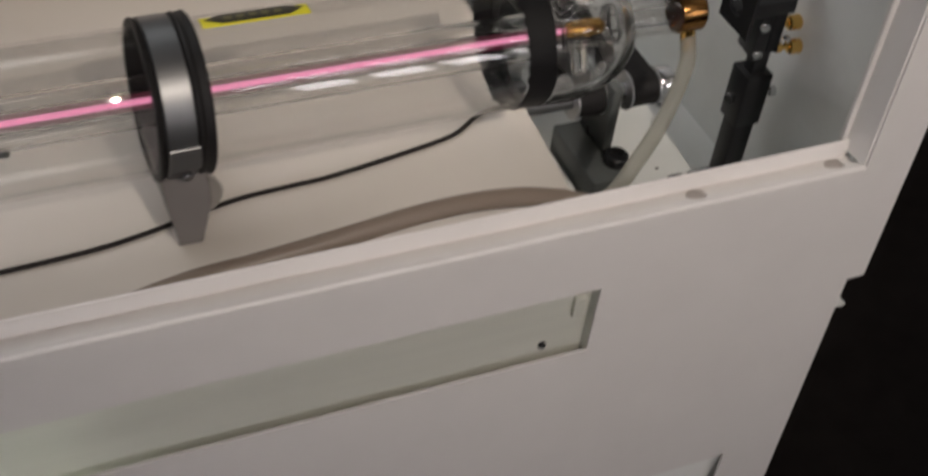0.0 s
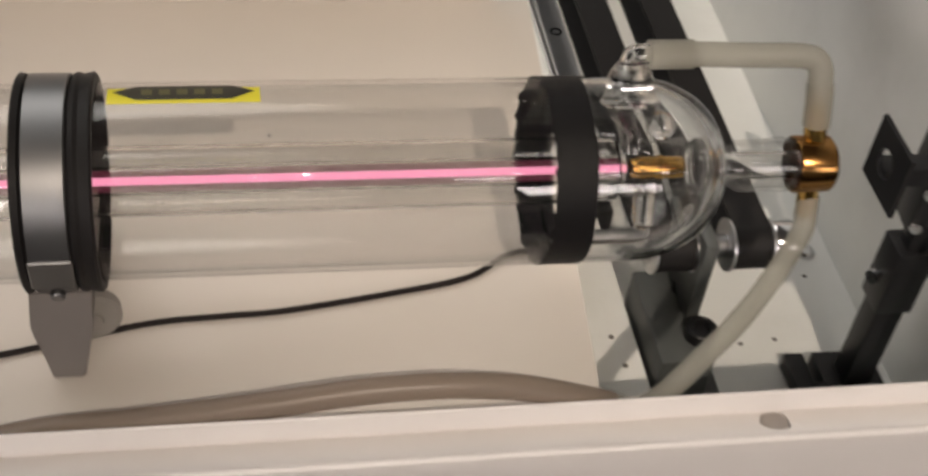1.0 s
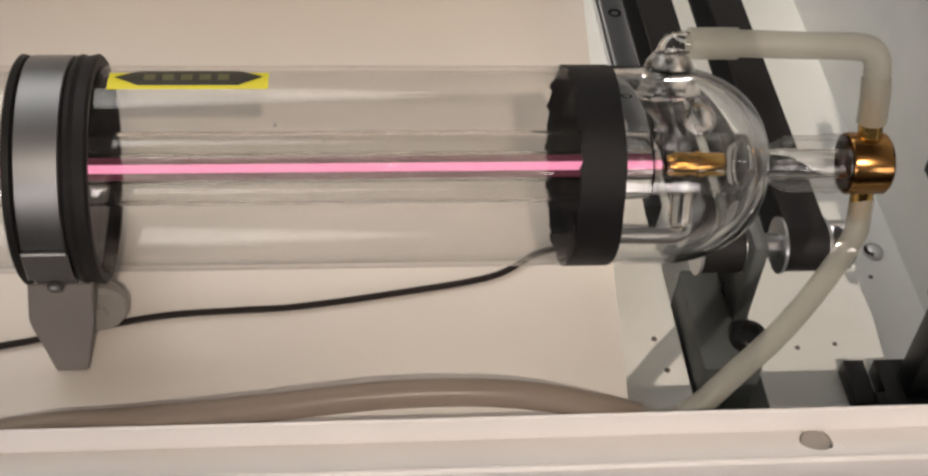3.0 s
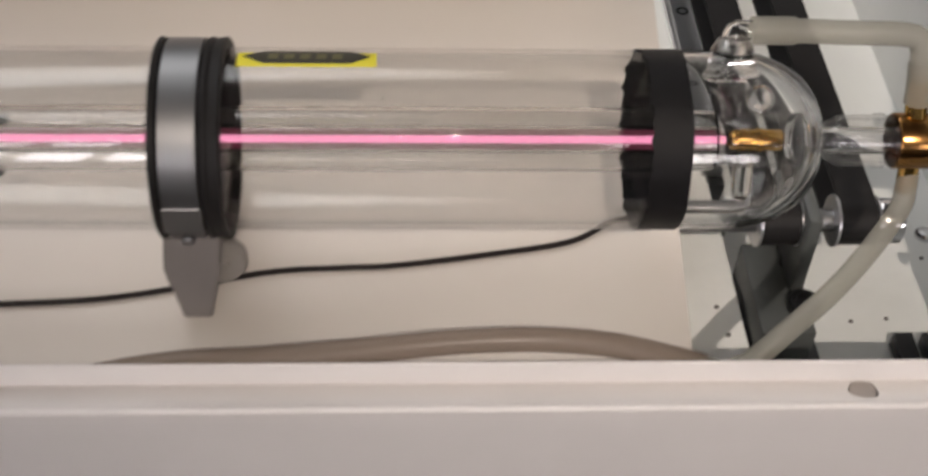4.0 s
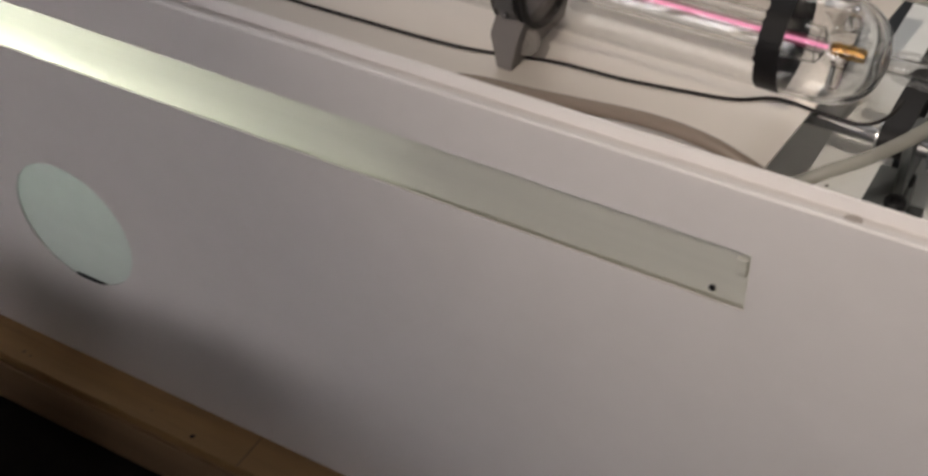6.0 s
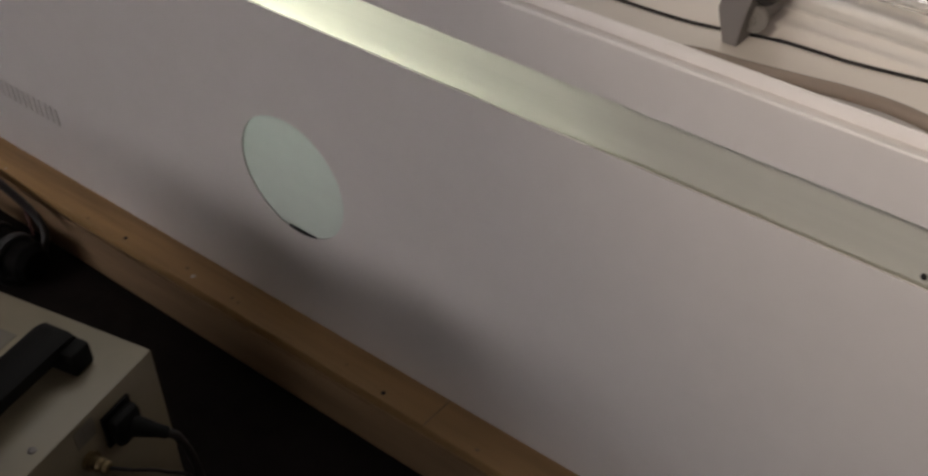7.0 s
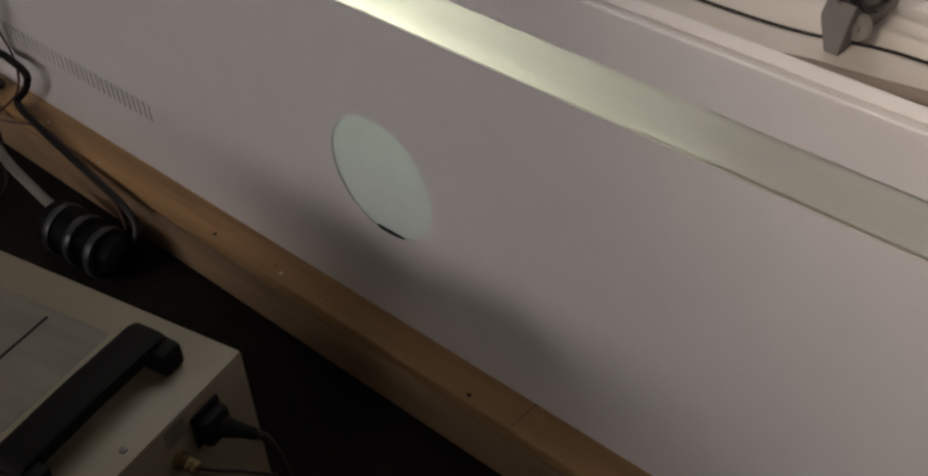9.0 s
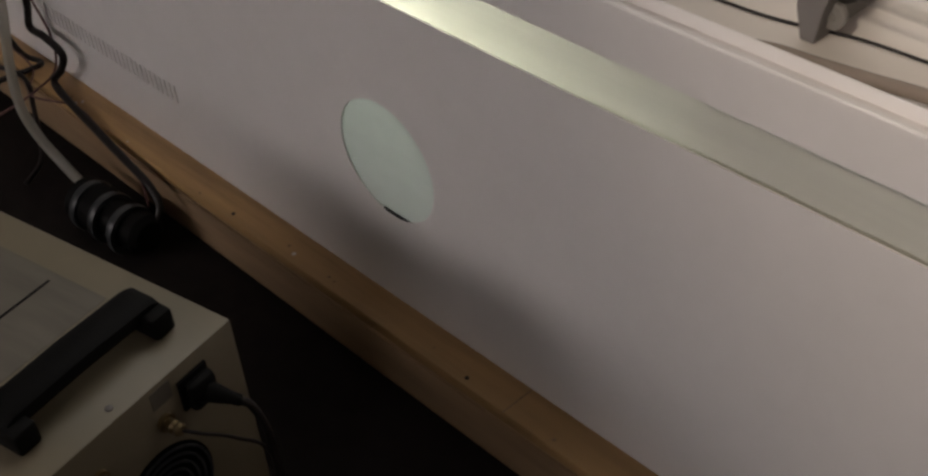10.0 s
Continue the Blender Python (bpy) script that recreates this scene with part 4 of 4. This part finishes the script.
# ---- mirror mount ----
def mirror_mount():
    m = empty_thing("mirror_mount", "black anodised mirror mount on a slotted foot with brass knobs", "mirror mount", (0, 0, Z))
    bm = add_box(bm_new(), 0.136, 0.1475, 0.018, 0.048, -0.201, -0.190, 0.0008)
    add_box(bm, 0.1530, 0.1885, 0.014, 0.048, -0.201, -0.190, 0.0008)
    add_box(bm, 0.1475, 0.1530, 0.014, 0.026, -0.201, -0.190, 0.0)
    part("slotted_foot", bm, BLACK, m)
    part("post", add_box(bm_new(), 0.1630, 0.1790, 0.022, 0.038, -0.190, -0.085, 0.001), BLACK, m)
    part("post_sleeve", add_box(bm_new(), 0.1605, 0.1815, 0.020, 0.041, -0.128, -0.084, 0.0015), BLACK, m)
    bm = add_lathe(bm_new(), (0.1815, 0.029, -0.106), (1, -0.1, 0), [(0, 0.0022), (0.007, 0.0022), (0.007, 0.004), (0.011, 0.004), (0.011, 0)], 16)
    part("clamp_screw", bm, CHROME, m)
    bm = add_lathe(bm_new(), (0.1605, 0.030, -0.106), (-1, -0.4, 0), [(0, 0.0022), (0.004, 0.0022), (0.004, 0.0038), (0.007, 0.0038), (0.007, 0)], 16)
    part("clamp_screw", bm, CHROME, m)
    part("neck_bar", add_box(bm_new(), 0.1655, 0.1765, 0.0245, 0.0355, -0.085, -0.062, 0.001), BLACK, m)
    # two plates of the kinematic mount, screws and knobs between and behind them
    turn = pose(0.169, 0.030, -0.026, 0, 0, -6)
    part("fixed_plate", add_box(bm_new(), -0.0105, -0.0015, -0.0115, 0.0115, -0.042, 0.036, 0.0012, 2, turn), BLACK, m)
    part("moving_plate", add_box(bm_new(), -0.0002, 0.0085, -0.0105, 0.0105, -0.037, 0.030, 0.0012, 2, turn), BLACK, m)
    d = turn.to_3x3() @ Vector((1, 0, 0))
    knurl = [(0.0095, 0.0), (0.0095, 0.0040), (0.0104, 0.0054), (0.0180, 0.0054), (0.0188, 0.0046), (0.0188, 0)]
    for y, z in ((0.004, 0.016), (0.001, -0.022), (-0.007, -0.036)):
        a = turn @ Vector((0.0085, y, z))
        part("adjust_screw", add_lathe(bm_new(), a, d, [(0, 0.0034), (0.0035, 0.0034), (0.0035, 0.0021), (0.0100, 0.0021), (0.0100, 0)], 14), BRASS, m)
        part("brass_knob", add_lathe(bm_new(), a, d, knurl, 10), BRASS, m, "knurled brass adjusting knob")
    for y, z in ((-0.004, 0.004), (-0.006, -0.031)):
        a = turn @ Vector((0.0085, y, z))
        part("lock_screw", add_lathe(bm_new(), a, d, [(0, 0.0020), (0.006, 0.0020), (0.006, 0.0034), (0.009, 0.0030), (0.009, 0)], 14), CHROME, m)
    for y, z in ((-0.0130, -0.018), (-0.0130, -0.040)):
        a = turn @ Vector((-0.0075, y + 0.0015, z + 0.004))
        part("plate_screw", add_lathe(bm_new(), a, turn.to_3x3() @ Vector((-0.2, -1, 0)), [(0, 0.0034), (0.0018, 0.0032), (0.0026, 0.0016), (0.0026, 0)], 14), CHROME, m)
    # aperture plate in front, with its round hole on the tube's axis
    bm = add_sheet(bm_new(), [-0.0195, 0.0135], [-0.0165, 0.0165], [], [(-0.001, -0.0005, 0.0072)], lambda u, v, d: (0.1145 + d, u, v), 0.0022)
    part("aperture_plate", bm, BLACK, m)
    add = add_box(bm_new(), 0.1166, 0.1640, 0.000, 0.0120, -0.0165, -0.0060, 0.001)
    part("aperture_arm", add, BLACK, m)


mirror_mount()


# ---- water chiller ----
def chiller():
    c = empty_thing("water_chiller", "beige steel water chiller with a black strap handle, on the floor", "chiller", (0, 0, 0))
    c.matrix_world = pose(-0.594, -0.409, 0, 0, 0, 11.5)
    top = Z - 0.328
    part("case", add_box(bm_new(), -0.49, 0, -0.27, 0, 0.015, top, 0.003), BEIGE, c)
    bm = add_box(bm_new(), -0.40, -0.124, -0.225, -0.040, top - 0.001, top + 0.0006)
    part("top_plate", bm, GREYLABEL, c, "scuffed grey plate let into the top")
    bm = add_box(bm_new(), -0.1948, -0.1920, -0.222, -0.051, top, top + 0.0012)
    part("top_seam", bm, PLASTIC, c)
    # strap handle
    hx = -0.068
    bm = bm_new()
    prof = [(-0.034, 0.020), (-0.037, 0.027), (-0.046, 0.030), (-0.125, 0.032), (-0.205, 0.030), (-0.214, 0.026), (-0.218, 0.020)]
    rows = []
    for y, z in prof:
        rows.append([bm.verts.new((hx + sx * 0.0190, y, top + z + dz)) for sx, dz in ((-1, -0.012), (-1, 0.001), (-0.7, 0.004), (0.7, 0.004), (1, 0.001), (1, -0.012))])
    for a, b in zip(rows, rows[1:]):
        for k in range(6):
            bm.faces.new((a[k], a[(k + 1) % 6], b[(k + 1) % 6], b[k]))
    bm.faces.new(rows[0]), bm.faces.new(rows[-1][::-1])
    h = part("strap_handle", bm, PLASTIC, c, "black plastic strap handle")
    for y in (-0.047, -0.208):
        bm = add_box(bm_new(), hx - 0.010, hx + 0.033, y - 0.012, y + 0.013, top + 0.0005, top + 0.026, 0.004, 2)
        part("handle_foot", bm, PLASTIC, h)
    # power inlet and plug on the end
    part("power_inlet", add_box(bm_new(), 0.0005, 0.004, -0.078, -0.042, top - 0.052, top - 0.016, 0.001), PLASTIC, c)
    bm = add_box(bm_new(), 0.004, 0.018, -0.076, -0.044, top - 0.050, top - 0.018, 0.006)
    add_lathe(bm, (0.013, -0.058, top - 0.036), (0.75, 0.5, -0.45), [(0, 0.011), (0.012, 0.009), (0.026, 0.0062), (0.034, 0.0058), (0.034, 0)], 20)
    plug = part("power_plug", bm, PLASTIC, c)
    bm = add_tube(bm_new(), [(0.036, -0.042, top - 0.051), (0.044, -0.034, top - 0.064), (0.050, -0.028, top - 0.11), (0.052, -0.03, 0.15), (0.09, -0.06, 0.010), (0.16, -0.2, 0.006)], 0.0042, 10)
    part("power_cord", bm, PVC, plug)
    for y, z in ((-0.100, -0.046), (-0.180, -0.044)):
        bm = add_lathe(bm_new(), (0.0, y, top + z), (1, 0, 0), [(0, 0.0095), (0.004, 0.0095), (0.004, 0.0062), (0.010, 0.0062), (0.012, 0.0074), (0.015, 0.0056), (0.019, 0.0070), (0.022, 0.0050), (0.022, 0.0)], 20)
        part("hose_barb", bm, OLDBRASS, c, "dull brass hose barb")
    bm = add_tube(bm_new(), [(0.020, -0.100, top - 0.046), (0.034, -0.090, top - 0.052), (0.042, -0.060, top - 0.082), (0.048, -0.03, top - 0.13), (0.050, -0.022, 0.12)], 0.0018, 8)
    part("signal_lead", bm, PVC, c)
    # round fan grille
    part("fan_well", add_lathe(bm_new(), (0.0004, -0.120, top - 0.128), (1, 0, 0), [(0, 0.056), (0.0012, 0.056), (0.0012, 0.050), (0.0006, 0.050), (0.0006, 0)], 40), PLASTIC, c)
    for r in (0.012, 0.020, 0.028, 0.036, 0.044, 0.052):
        bm = add_lathe(bm_new(), (0.003, -0.120, top - 0.128), (1, 0, 0), [(0, r - 0.0012), (0.002, r - 0.0012), (0.002, r + 0.0012), (0, r + 0.0012)], 40, closed=True)
        part("grille_ring", bm, GLINTGREY, c)
    part("case_screw", add_lathe(bm_new(), (-0.0145, -0.140, top), (0, 0, 1), [(0, 0.0038), (0.0014, 0.0034), (0.002, 0.002), (0.002, 0)], 14), CAST, c)
    part("rating_plate", add_box(bm_new(), 0.0, 0.0006, -0.108, -0.084, top - 0.026, top - 0.006), GREYLABEL, c)
    for x in (-0.46, -0.03):
        for y in (-0.245, -0.025):
            part("rubber_foot", add_rod(bm_new(), (x, y, 0.0), (x, y, 0.016), 0.013), RUBBER, c)


chiller()


# ---- clutter on the floor beyond the chiller ----
def clutter():
    p = empty_thing("water_pump", "black plastic pump with ribs greyed for their glints, lying on the floor", "pump", (-1.22, -0.235, 0))
    bm = add_lathe(bm_new(), (-0.10, 0, 0.0385), (1, 0.1, 0), [(0, 0), (0, 0.028), (0.006, 0.034), (0.07, 0.036), (0.074, 0.030), (0.15, 0.030), (0.16, 0.022), (0.16, 0)], 28)
    part("pump_body", bm, PLASTIC, p)
    for k in range(3):
        bm = add_lathe(bm_new(), (-0.075 + 0.045 * k, 0.003 * k, 0.0385), (1, 0.1, 0), [(0, 0.029), (0, 0.0375), (0.003, 0.0385), (0.009, 0.0385), (0.012, 0.0375), (0.012, 0.029)], 28, closed=True)
        part("pump_rib", bm, GLINTGREY, p)
    def lead(name, pts, r, mat, label):
        ob = part(name, add_tube(bm_new(), [(x, y, Z + zz) for x, y, zz in pts], r, 10), mat)
        tagged(ob, label, "hose" if "hose" in name else "cable", group="loose leads")

    lead("power_lead", [(-1.60, -0.130, -0.36), (-1.562, -0.130, -0.46), (-1.582, -0.130, -0.520), (-1.537, -0.130, -0.522), (-1.490, -0.130, -0.535), (-1.512, -0.130, -0.572), (-1.540, -0.135, -0.600), (-1.500, -0.146, -0.602), (-1.385, -0.160, -0.606), (-1.297, -0.170, -0.609), (-1.216, -0.178, -0.614), (-1.175, -0.186, -0.632), (-1.17, -0.205, -0.66)], 0.0060, PVC, "black power lead hanging over the wooden beam")
    lead("thin_lead", [(-1.66, -0.125, -0.28), (-1.585, -0.115, -0.47), (-1.555, -0.112, -0.54), (-1.55, -0.125, -0.59), (-1.545, -0.165, -0.605), (-1.585, -0.210, -0.64), (-1.66, -0.26, -0.69)], 0.0020, REDWIRE, "thin dull red lead by the cabinet")
    lead("thin_lead", [(-1.70, -0.130, -0.598), (-1.60, -0.140, -0.600), (-1.55, -0.175, -0.612), (-1.45, -0.150, -0.603), (-1.36, -0.158, -0.606), (-1.26, -0.168, -0.618), (-1.2, -0.19, -0.645)], 0.0017, REDWIRE, "thin brown lead trailing over the beam")
    lead("black_lead", [(-1.72, -0.160, -0.33), (-1.675, -0.150, -0.50), (-1.66, -0.130, -0.595), (-1.61, -0.120, -0.602), (-1.60, -0.140, -0.60), (-1.66, -0.185, -0.63), (-1.75, -0.24, -0.685)], 0.0045, PVC, "black lead looped over the beam's end")
    lead("black_lead", [(-1.70, -0.175, -0.615), (-1.60, -0.160, -0.606), (-1.53, -0.185, -0.625), (-1.47, -0.22, -0.67), (-1.46, -0.26, -0.693)], 0.0040, PVC, "black lead lying across the beam")
    lead("drain_hose", [(-1.60, -0.140, -0.36), (-1.545, -0.175, -0.45), (-1.495, -0.210, -0.51), (-1.455, -0.230, -0.56), (-1.430, -0.228, -0.605), (-1.385, -0.222, -0.640), (-1.31, -0.225, -0.652)], 0.0078, SILICONE, "cloudy hose running down to the pump")
    z = empty_thing("cable_tie", "white nylon cable tie with loose tails on the dark sheet", "cable tie", (-0.030, 0.540, Z - 0.206))
    part("tie_strap", add_tube(bm_new(), [(-0.04, 0.0, 0.012), (-0.015, 0.01, 0.016), (0.0, 0.004, 0.018), (0.012, 0.02, 0.01), (0.03, 0.02, 0.015)], 0.0014, 6), NYLON, z)
    part("tie_tail", add_tube(bm_new(), [(0.0, 0.004, 0.018), (-0.002, 0.03, 0.022), (-0.008, 0.05, 0.02)], 0.0014, 6), NYLON, z)


clutter()
